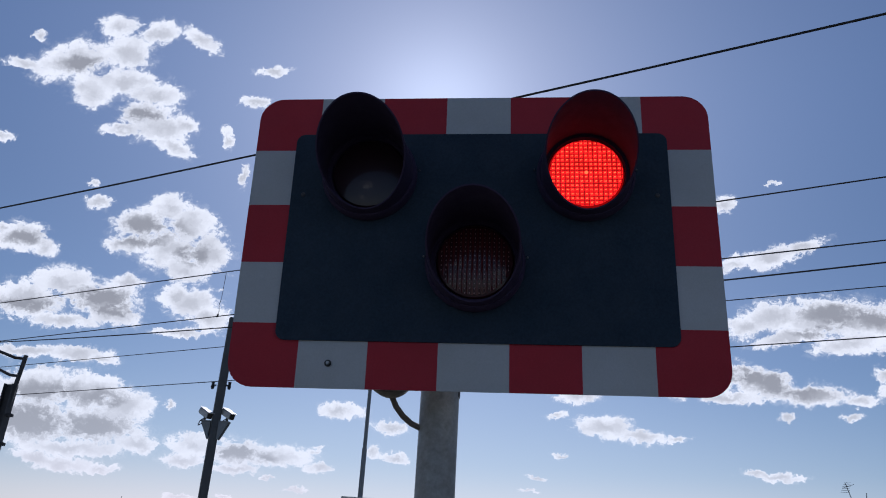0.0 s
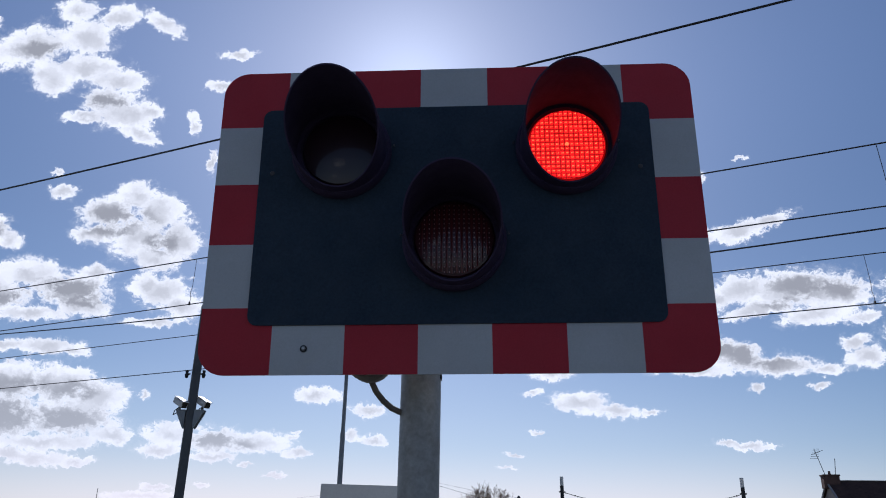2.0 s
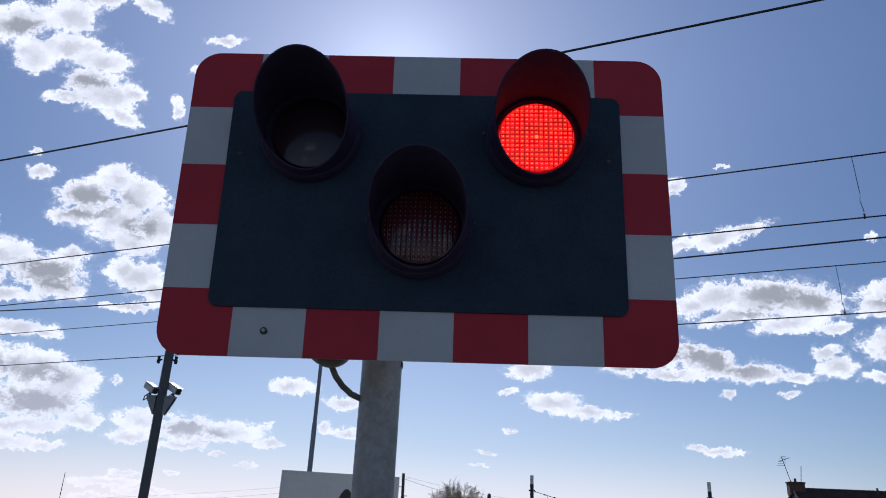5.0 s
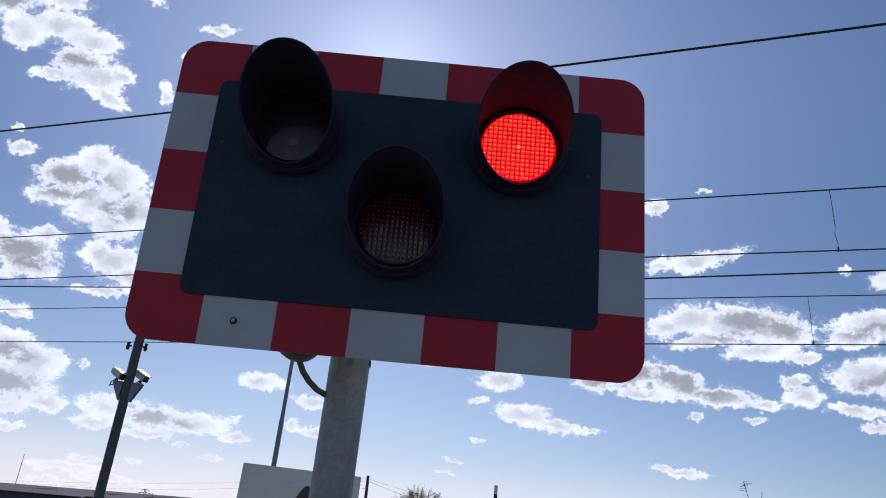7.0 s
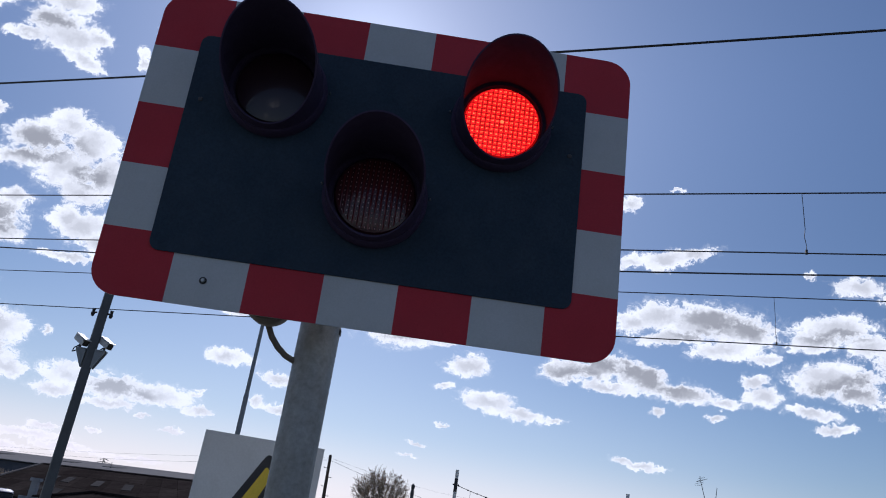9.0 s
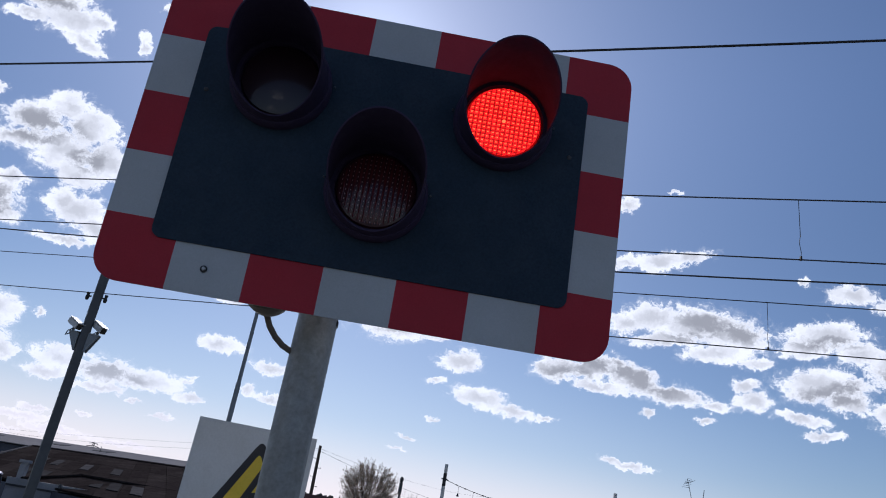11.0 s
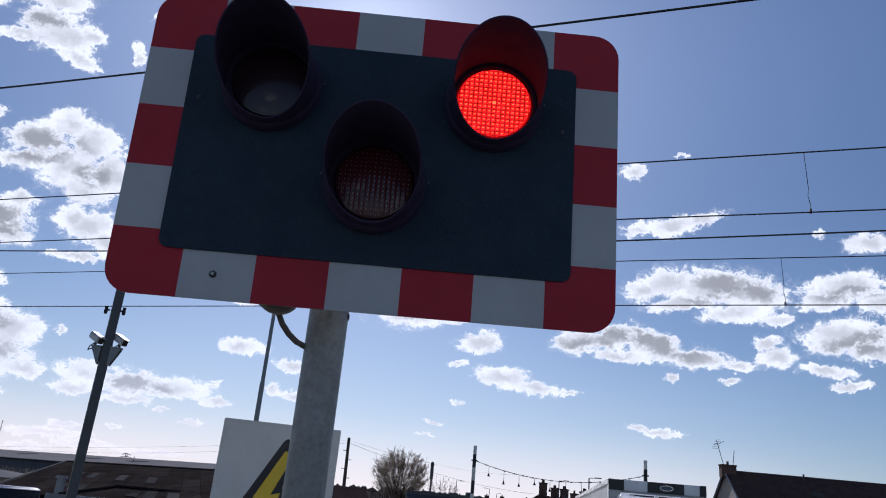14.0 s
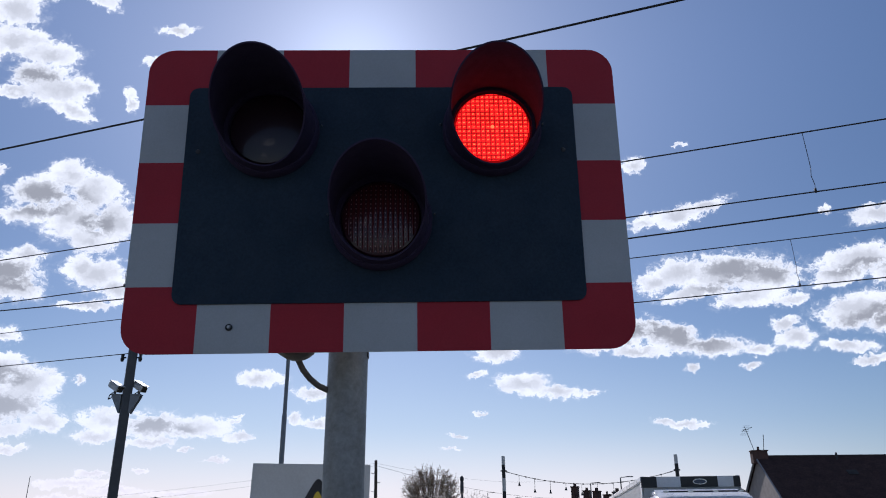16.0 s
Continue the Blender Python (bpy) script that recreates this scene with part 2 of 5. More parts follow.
# bright ring of forward-scattered light round the sun
to_sun = wmath("MAXIMUM", wvec("DOT_PRODUCT", ray_dir, (math.sin(radians(SUN_AZ)) * math.cos(radians(SUN_EL)), math.cos(radians(SUN_AZ)) * math.cos(radians(SUN_EL)), math.sin(radians(SUN_EL))), out=1), 0.0)
for power, tone in ((260.0, (0.13, 0.15, 0.17)), (6.0, (0.045, 0.052, 0.066))):
    ring = wmath("POWER", to_sun, power)
    cmb = wt.nodes.new("ShaderNodeCombineXYZ")
    for i in range(3):
        wt.links.new(ring, cmb.inputs[i])
    sky_light = wvec("MULTIPLY_ADD", cmb.outputs[0], tone, sky_light)
# the light of the high sky is fuller than the thin model gives
fuller = wrange(lat.outputs[2], 0.36, 0.60, 1.0, 1.17)
cmb = wt.nodes.new("ShaderNodeCombineXYZ")
for i in range(3):
    wt.links.new(fuller, cmb.inputs[i])
sky_light = wvec("MULTIPLY", sky_light, cmb.outputs[0])
cloud_light = wmix(core, (0.83, 0.84, 0.84, 1), (0.25, 0.255, 0.268, 1))
# thin haze low over the horizon, in front of sky and cloud
sunward = wvec("DOT_PRODUCT", ray_dir, (math.sin(radians(SUN_AZ)), math.cos(radians(SUN_AZ)), 0), out=1)
haze = wmath("MULTIPLY", wrange(lat.outputs[2], 0.27, -0.02), wrange(sunward, 0.74, 0.98, 0.10, 0.42))
mixed = wmix(haze, wmix(density, sky_light, cloud_light), (0.70, 0.745, 0.79, 1))
low_haze = wmath("MULTIPLY", wrange(lat.outputs[2], 0.13, 0.0), wrange(sunward, 0.74, 0.98, 0.10, 0.62))
mixed = wmix(low_haze, mixed, (0.90, 0.775, 0.745, 1))
bg = wt.nodes.new("ShaderNodeBackground")
wt.links.new(mixed, bg.inputs["Color"])
bg.inputs["Strength"].default_value = 1.0
wo = wt.nodes.new("ShaderNodeOutputWorld")
wt.links.new(bg.outputs[0], wo.inputs["Surface"])

sun_data = bpy.data.lights.new("sun", "SUN")
sun_data.energy, sun_data.angle, sun_data.color = 3.5, radians(0.53), (1.0, 0.94, 0.86)
sun = new("sun", sun_data)
sun_way = Vector((math.sin(radians(SUN_AZ)) * math.cos(radians(SUN_EL)), math.cos(radians(SUN_AZ)) * math.cos(radians(SUN_EL)), math.sin(radians(SUN_EL))))
sun.matrix_basis = look(sun_way * 50, (0, 0, 0))

# ---- materials ----
def material(name, color, rough=0.6, metal=0.0, second=None, scale=6.0, amount=0.5, grain=60.0, grain_amount=0.12, bump=0.0, vary=0.0, coat=0.0, spec=0.5):
    """A surface: base colour broken by stains at one scale and grain at another, with fine relief; vary: piece by piece."""
    m = bpy.data.materials.new(name)
    m.use_nodes = True
    t = m.node_tree
    b = t.nodes["Principled BSDF"]
    b.inputs["Roughness"].default_value, b.inputs["Metallic"].default_value = rough, metal
    b.inputs["Coat Weight"].default_value = coat
    b.inputs["Specular IOR Level"].default_value = spec
    co = t.nodes.new("ShaderNodeTexCoord").outputs["Object"]

    def noise_at(s, d):
        n = t.nodes.new("ShaderNodeTexNoise")
        n.inputs["Scale"].default_value, n.inputs["Detail"].default_value, n.inputs["Roughness"].default_value = s, d, 0.62
        t.links.new(co, n.inputs["Vector"])
        return n.outputs[0]

    def mix(fac, a, c, blend="MIX"):
        n = t.nodes.new("ShaderNodeMix")
        n.data_type, n.blend_type = "RGBA", blend
        for s, v in ((0, fac), (6, a), (7, c)):
            if isinstance(v, (tuple, float, int)):
                n.inputs[s].default_value = v
            else:
                t.links.new(v, n.inputs[s])
        return n.outputs[2]

    def ramp(v, lo, hi, a=0.0, c=1.0):
        n = t.nodes.new("ShaderNodeMapRange")
        for i, x in enumerate((lo, hi, a, c)):
            n.inputs[i + 1].default_value = x
        t.links.new(v, n.inputs[0])
        return n.outputs[0]

    other = second or tuple(c * 0.6 for c in color)
    stain = ramp(noise_at(scale, 5.0), 0.38, 0.68, 0.0, amount)
    col = mix(stain, (*color, 1), (*other, 1))
    g = noise_at(grain, 3.0)
    col = mix(1.0, col, ramp(g, 0.3, 0.7, 1 - grain_amount, 1 + grain_amount), "MULTIPLY")
    if vary:
        info = t.nodes.new("ShaderNodeObjectInfo").outputs["Random"]
        col = mix(1.0, col, ramp(info, 0, 1, 1 - vary, 1 + vary), "MULTIPLY")
    t.links.new(col, b.inputs["Base Color"])
    t.links.new(ramp(noise_at(scale * 2.3, 4.0), 0.3, 0.7, max(0.02, rough - 0.1), min(1.0, rough + 0.12)), b.inputs["Roughness"])
    if bump:
        n = t.nodes.new("ShaderNodeBump")
        n.inputs["Strength"].default_value, n.inputs["Distance"].default_value = bump, 0.004
        t.links.new(g, n.inputs["Height"])
        t.links.new(n.outputs[0], b.inputs["Normal"])
    return m


RED = material("red_reflective_sheet", (0.41, 0.028, 0.045), 0.5, scale=5, amount=0.25, grain=220, grain_amount=0.06, bump=0.05, spec=0.2)
WHITE = material("white_reflective_sheet", (0.44, 0.46, 0.48), 0.42, second=(0.35, 0.35, 0.34), scale=5, amount=0.4, grain=220, grain_amount=0.05, bump=0.05)
PANEL = material("matt_black_panel", (0.015, 0.030, 0.051), 0.7, second=(0.019, 0.037, 0.060), scale=4, amount=0.7, grain=150, grain_amount=0.2, bump=0.1, spec=0.3)
BLACK = material("black_plastic", (0.012, 0.012, 0.015), 0.5, scale=9, grain=120)
HOOD = material("black_hood_paint", (0.041, 0.030, 0.066), 0.75, second=(0.049, 0.036, 0.076), scale=8, grain=150, spec=0.2)
ALU = material("bare_aluminium", (0.45, 0.46, 0.47), 0.4, 0.9, scale=9)
GALV = material("galvanised_steel", (0.30, 0.30, 0.29), 0.55, 0.5, second=(0.22, 0.21, 0.19), scale=11, amount=0.6, grain=70, grain_amount=0.16, bump=0.15)
CONDUIT = material("weathered_conduit", (0.16, 0.14, 0.12), 0.5, 0.3, scale=20, grain=90)
STEEL = material("painted_steel", (0.085, 0.09, 0.098), 0.55, 0.2, scale=5, grain=60)
DARK_STEEL = material("dark_steel", (0.06, 0.06, 0.065), 0.6, 0.3, scale=5)
CABLE = material("cable", (0.02, 0.02, 0.022), 0.7, scale=3)
COPPER = material("tarnished_wire", (0.045, 0.04, 0.04), 0.6, 0.4, scale=3)
CASING = material("camera_housing", (0.6, 0.6, 0.6), 0.45, scale=12, grain=80)
GLASS_DARK = material("dark_glass", (0.01, 0.012, 0.016), 0.08)
PLATE = material("sign_plate", (0.62, 0.63, 0.63), 0.5, second=(0.5, 0.5, 0.48), scale=4, amount=0.5, grain=120, grain_amount=0.05)
YELLOW = material("yellow_sheet", (0.72, 0.52, 0.03), 0.45, scale=6, amount=0.25, grain=120, grain_amount=0.05)
SIGN_BLACK = material("sign_black", (0.015, 0.015, 0.02), 0.5, scale=6)
BARK = material("bark", (0.10, 0.075, 0.055), 0.9, scale=9, grain=70, grain_amount=0.3)
TWIG = material("twigs", (0.36, 0.28, 0.21), 0.9, scale=3)
BUD = material("spring_buds", (0.30, 0.26, 0.15), 0.9, scale=2)
POLE_WOOD = material("pole_wood", (0.09, 0.065, 0.05), 0.85, scale=3, grain=30, grain_amount=0.25)
BW_WHITE = material("white_band", (0.7, 0.69, 0.66), 0.6, scale=3)
BW_BLACK = material("black_band", (0.02, 0.02, 0.022), 0.6, scale=3)
ROOF_TILE = material("roof_tiles", (0.060, 0.040, 0.038), 0.75, second=(0.038, 0.028, 0.028), scale=1.5, amount=0.8, grain=9, grain_amount=0.25, vary=0.25, spec=0.0)
RIDGE = material("ridge_tiles", (0.07, 0.05, 0.045), 0.8, scale=4, vary=0.3)
BRICK = material("brick", (0.11, 0.06, 0.048), 0.9, second=(0.075, 0.045, 0.038), scale=3, amount=0.8, grain=14, grain_amount=0.3, vary=0.15)
RENDER = material("rendered_wall", (0.42, 0.36, 0.32), 0.85, scale=2, grain=30)
POT = material("clay_pot", (0.10, 0.06, 0.05), 0.8, scale=5)
SHED_ROOF = material("old_shed_roof", (0.022, 0.018, 0.018), 0.95, second=(0.036, 0.031, 0.029), scale=0.6, amount=0.8, grain=6, grain_amount=0.3, vary=0.2, spec=0.0)
SHED_PALE = material("pale_sheet_roof", (0.2, 0.195, 0.2), 0.9, second=(0.16, 0.155, 0.16), scale=0.2, amount=0.7, grain=3, grain_amount=0.08, spec=0.0)
ROOF_LIGHT = material("grimy_rooflight", (0.060, 0.058, 0.060), 0.8, scale=1.2, amount=0.8, vary=0.3, spec=0.0)
SHED_WALL = material("dark_cladding", (0.035, 0.045, 0.075), 0.6, scale=1.0)
FASCIA = material("pale_fascia", (0.30, 0.30, 0.31), 0.7, second=(0.2, 0.2, 0.2), scale=1.5, amount=0.7)
TRUCK_WHITE = material("white_truck_paint", (0.72, 0.72, 0.73), 0.3, second=(0.6, 0.59, 0.57), scale=1.2, amount=0.5, coat=0.4)
TRUCK_SIDE = material("white_truck_side", (0.62, 0.61, 0.6), 0.45, second=(0.5, 0.48, 0.45), scale=0.8, amount=0.6)
TRUCK_BLACK = material("truck_black", (0.015, 0.015, 0.018), 0.4, scale=2)
WINDSCREEN = material("windscreen", (0.012, 0.03, 0.09), 0.06)
CHROME = material("chrome", (0.6, 0.6, 0.62), 0.2, 1.0, scale=4)
TYRE = material("tyre", (0.015, 0.015, 0.015), 0.85, scale=5)
CAR_RED = material("red_car_paint", (0.20, 0.01, 0.012), 0.5, scale=2, amount=0.1, spec=0.15)
CAR_BLUE = material("blue_car_paint", (0.02, 0.035, 0.12), 0.4, scale=2, amount=0.1, spec=0.3)
LAMP_GREY = material("grey_column", (0.24, 0.26, 0.28), 0.6, 0.2, scale=3)
PATCH = material("roof_patch", (0.13, 0.127, 0.13), 0.9, scale=1, spec=0.0)
HEDGE = material("dark_shrubs", (0.05, 0.045, 0.03), 0.9, scale=1)
GROUND = material("ground_gravel_and_grass", (0.12, 0.115, 0.10), 0.95, second=(0.08, 0.09, 0.045), scale=0.15, amount=0.8, grain=3, grain_amount=0.3, bump=0.3)
ASPHALT = material("asphalt", (0.055, 0.055, 0.058), 0.9, second=(0.08, 0.08, 0.078), scale=0.5, grain=60, grain_amount=0.3, bump=0.3)


def lens_material(name, color, glow, hue=(1.0, 0.005, 0.004)):
    """Moulded lens: coloured plastic; a lit one gives off light through its lenslets."""
    m = bpy.data.materials.new(name)
    m.use_nodes = True
    t = m.node_tree
    b = t.nodes["Principled BSDF"]
    b.inputs["Base Color"].default_value = (*color, 1)
    b.inputs["Roughness"].default_value = 0.3
    b.inputs["Coat Weight"].default_value, b.inputs["Coat Roughness"].default_value = (0.08, 0.08) if glow else (0.38, 0.03)
    b.inputs["Specular IOR Level"].default_value = 0.2
    if glow:
        geo = t.nodes.new("ShaderNodeNewGeometry").outputs["Random Per Island"]
        n = t.nodes.new("ShaderNodeMapRange")
        n.inputs[3].default_value, n.inputs[4].default_value = glow * 0.75, glow * 1.25
        t.links.new(geo, n.inputs[0])
        t.links.new(n.outputs[0], b.inputs["Emission Strength"])
        b.inputs["Emission Color"].default_value = (*hue, 1)
    return m


LIT_LENS = lens_material("lit_red_lens", (0.3, 0.004, 0.006), 1.0, (1.0, 0.015, 0.012))
LENS_WEB = lens_material("lit_red_web", (0.2, 0.003, 0.003), 0.2)
LED_POINT = lens_material("led_points", (0.8, 0.05, 0.03), 2.1, (1.0, 0.12, 0.035))
DARK_RED_LENS = lens_material("unlit_red_lens", (0.030, 0.014, 0.022), 0)
DARK_AMBER_LENS = lens_material("unlit_amber_lens", (0.060, 0.014, 0.022), 0)
LENS_RIB = lens_material("moulded_ribs", (0.11, 0.014, 0.022), 0)
LENS_SPOT = lens_material("moulded_spots", (0.42, 0.22, 0.22), 0)


# ---- mesh helpers ----
def mesh_of(name, bm, mat):
    me = bpy.data.meshes.new(name)
    bm.normal_update()
    bm.to_mesh(me)
    bm.free()
    me.materials.append(mat)
    return me


def thing(name, at, label, category, group="", kind=""):
    ob = new(name)
    ob.empty_display_size = 0.1
    ob.matrix_basis = pose(*at)
    return tagged(ob, label, category, group, kind)


def part(name, bm, mat, parent, label="", m=None, smooth=False):
    if m is not None:
        bm.transform(m)
    me = mesh_of(name, bm, mat)
    if smooth:
        me.shade_smooth()
        me.set_sharp_from_angle(angle=radians(40))
    ob = new(name, me)
    ob.parent = parent
    return tagged(ob, label)


def solo(name, bm, mat, label, category, at=(0, 0, 0), group="", kind="", smooth=False):
    me = mesh_of(name, bm, mat)
    if smooth:
        me.shade_smooth()
        me.set_sharp_from_angle(angle=radians(40))
    ob = new(name, me)
    ob.matrix_basis = pose(*at)
    return tagged(ob, label, category, group, kind)


def box(x0, x1, y0, y1, z0, z1, bevel=0.0, bm=None):
    bm = bm or bmesh.new()
    r = bmesh.ops.create_cube(bm, size=1.0)
    vs = r["verts"]
    for v in vs:
        v.co = Vector(((x0 + x1) / 2 + v.co.x * (x1 - x0), (y0 + y1) / 2 + v.co.y * (y1 - y0), (z0 + z1) / 2 + v.co.z * (z1 - z0)))
    if bevel:
        es = list({e for v in vs for e in v.link_edges})
        bmesh.ops.bevel(bm, geom=es, offset=bevel, segments=2, affect="EDGES")
    return bm


def tube(points, radius, sides=10, bm=None, caps=True):
    """A round bar along points; radius one number or one for each point."""
    bm = bm or bmesh.new()
    pts = [Vector(p) for p in points]
    rad = radius if isinstance(radius, (list, tuple)) else [radius] * len(pts)
    rings, side = [], None
    for i, p in enumerate(pts):
        d = (pts[min(i + 1, len(pts) - 1)] - pts[max(i - 1, 0)]).normalized()
        if side is None:
            side = d.orthogonal().normalized()
        side = (side - d * side.dot(d)).normalized()
        other = d.cross(side)
        rings.append([bm.verts.new(p + rad[i] * (math.cos(a) * side + math.sin(a) * other)) for a in (2 * math.pi * k / sides for k in range(sides))])
    for a, b in zip(rings, rings[1:]):
        for k in range(sides):
            bm.faces.new((a[k], a[(k + 1) % sides], b[(k + 1) % sides], b[k]))
    if caps:
        bm.faces.new(rings[0][::-1])
        bm.faces.new(rings[-1])
    return bm


def slab(outline, y0, y1, bm=None):
    """A plate: an outline of (x, z) with thickness from y0 (front) to y1."""
    bm = bm or bmesh.new()
    f = [bm.verts.new((x, y0, z)) for x, z in outline]
    b = [bm.verts.new((x, y1, z)) for x, z in outline]
    bm.faces.new(f)
    bm.faces.new(b[::-1])
    n = len(outline)
    for i in range(n):
        bm.faces.new((f[i], b[i], b[(i + 1) % n], f[(i + 1) % n]))
    bmesh.ops.recalc_face_normals(bm, faces=bm.faces[:])
    return bm


def rounded(x0, x1, z0, z1, radii, steps=8):
    """A rectangle with radii at lower left, lower right, upper right, upper left."""
    pts = []
    for (cx, cz, sx, sz, a0), r in zip(((x0, z0, 1, 1, 180), (x1, z0, -1, 1, 270), (x1, z1, -1, -1, 0), (x0, z1, 1, -1, 90)), radii):
        if r <= 0:
            pts.append((cx, cz))
            continue
        for k in range(steps + 1):
            a = radians(a0 + 90 * k / steps)
            pts.append((cx + sx * r + r * math.cos(a), cz + sz * r + r * math.sin(a)))
    return pts


def lathe(profile, sides=48, bm=None):
    """Turn (radius, y) pairs about the y axis."""
    bm = bm or bmesh.new()
    rings = [[bm.verts.new((r * math.cos(a), y, r * math.sin(a))) for a in (2 * math.pi * k / sides for k in range(sides))] for r, y in profile]
    for a, b in zip(rings, rings[1:]):
        for k in range(sides):
            bm.faces.new((a[k], b[k], b[(k + 1) % sides], a[(k + 1) % sides]))
    return bm


STATION = (0.13, -1.87, 1.6)


def spot(az, d, el=None):
    """A place by bearing and distance from the kerb in front of the signal; el: degrees above eye height."""
    x, y = STATION[0] + d * math.sin(radians(az)), STATION[1] + d * math.cos(radians(az))
    return (x, y) if el is None else Vector((x, y, STATION[2] + d * math.tan(radians(el))))


def land(x, y):
    """The ground falls away gently beyond the railway."""
    t = min(max((y - 5) / 22, 0), 1)
    s = min(max((y - 27) / 60, 0), 1)
    return -1.15 * t * t * (3 - 2 * t) - 1.2 * s * s * (3 - 2 * s)


# ---- the setting ----
bm = bmesh.new()
steps = [-2500, -900, -300, -120, -60, -40, -28, -20, -14, -9, -5, -2, 0, 2, 5, 9, 14, 20, 28, 40, 60, 90, 130, 200, 400, 1000, 2600]
grid = [[bm.verts.new((x, y, land(x, y) - 0.12)) for x in steps] for y in steps]
for a, b in zip(grid, grid[1:]):
    for k in range(len(steps) - 1):
        bm.faces.new((a[k], a[k + 1], b[k + 1], b[k]))
solo("ground", bm, GROUND, "uneven gravelly ground with patches of grass", "ground", kind="structure")

bm = bmesh.new()
rows_ = [(y, [bm.verts.new((2.6 + 0.36 * y + o, y, land(0, y) - 0.06)) for o in (-3.4, 0, 3.4)]) for y in [-40, -20, -8, 0, 3, 6, 9, 12, 15, 18, 21, 24, 27, 33, 40, 50, 60, 75, 90, 140]]
for (_, a), (_, b) in zip(rows_, rows_[1:]):
    for k in range(2):
        bm.faces.new((a[k], a[k + 1], b[k + 1], b[k]))
solo("road", bm, ASPHALT, "worn dark asphalt road over the level crossing", "road", kind="structure")

# ---- the level crossing signal ----
H = 2.16
BOARD = pose(0, 0, H, 3.69, -0.71, 0)
POLE = (-0.100, 0.19)
signal = thing("level_crossing_signal", (POLE[0], POLE[1], 0), "level crossing signal with red and white striped board, one lamp lit", "traffic signal")
TO_SIGNAL = pose(-POLE[0], -POLE[1], 0)
FACE = TO_SIGNAL @ BOARD
W2, ZB, ZT, PX, PZ = 0.675, -0.130, 0.762, 0.550, 0.636
back = part("backing_board", slab(rounded(-W2, W2, ZB, ZT, (0.072,) * 4), 0.0, 0.004), ALU, signal, "bare aluminium backing board", FACE)
SX, SZ = 2 * W2 / 7, (ZT - ZB) / 5
Y0, Y1 = -0.0015, 0.0
for row, z0, z1, up in ((0, ZB, 0.0, 0), (1, PZ, ZT, 1)):
    for k in range(7):
        x0, x1 = -W2 + k * SX, -W2 + (k + 1) * SX
        kind = RED if k % 2 == 0 else WHITE
        name, lab = ("red_stripe", "dark red reflective stripe") if k % 2 == 0 else ("white_stripe", "greyish white reflective stripe")
        r = 0.072
        if k in (0, 6):
            # the corner pieces run round the corner up to the first side joint
            s = -1 if k == 0 else 1
            zj = ZB + SZ if not up else ZT - SZ
            xa, xb, xp = s * W2, s * (W2 - SX), s * (PX - 0.03)
            arc = [(s * (W2 - r + r * math.cos(a)), (ZB + r - r * math.sin(a)) if not up else (ZT - r + r * math.sin(a))) for a in (radians(90 * i / 8) for i in range(9))]
            zi = 0.03 if not up else PZ - 0.03
            outline = arc + [(xb, ZB if not up else ZT), (xb, zi), (xp, zi), (xp, zj), (xa, zj)]
            part(name, slab(outline, Y0, Y1), kind, back, lab, FACE)
        else:
            part(name, slab([(x0, z0), (x1, z0), (x1, z1), (x0, z1)], Y0, Y1), kind, back, lab, FACE)
for s in (-1, 1):
    for k in (1, 2, 3):
        z0, z1 = ZB + k * SZ, ZB + (k + 1) * SZ
        red = k == 2
        xs = sorted((s * W2, s * PX))
        part("red_stripe" if red else "white_stripe", slab([(xs[0], z0), (xs[1], z0), (xs[1], z1), (xs[0], z1)], Y0, Y1), RED if red else WHITE, back,
             "dark red reflective stripe" if red else "greyish white reflective stripe", FACE)
part("lamp_panel", slab(rounded(-PX, PX, 0.0, PZ, (0.026,) * 4, 5), -0.006, -0.0018), PANEL, signal, "matt black panel behind the lamps", FACE)
bolt = part("bolt", lathe([(0.0001, -0.0045), (0.0095, -0.004), (0.0095, -0.0016)], 16), BLACK, signal, "bright bolt with a dark washer", FACE @ pose(-0.395, 0, -0.062))
part("nut", lathe([(0.0001, -0.013), (0.004, -0.013), (0.0056, -0.010), (0.0056, -0.0045)], 6), ALU, bolt, "", FACE @ pose(-0.394, 0, -0.062))
for x, z in ((-0.513, 0.437), (0.513, 0.437)):
    part("rivet", lathe([(0.0001, -0.009), (0.005, -0.0085), (0.007, -0.006)], 10), DARK_STEEL, signal, "", FACE @ pose(x, 0, z))


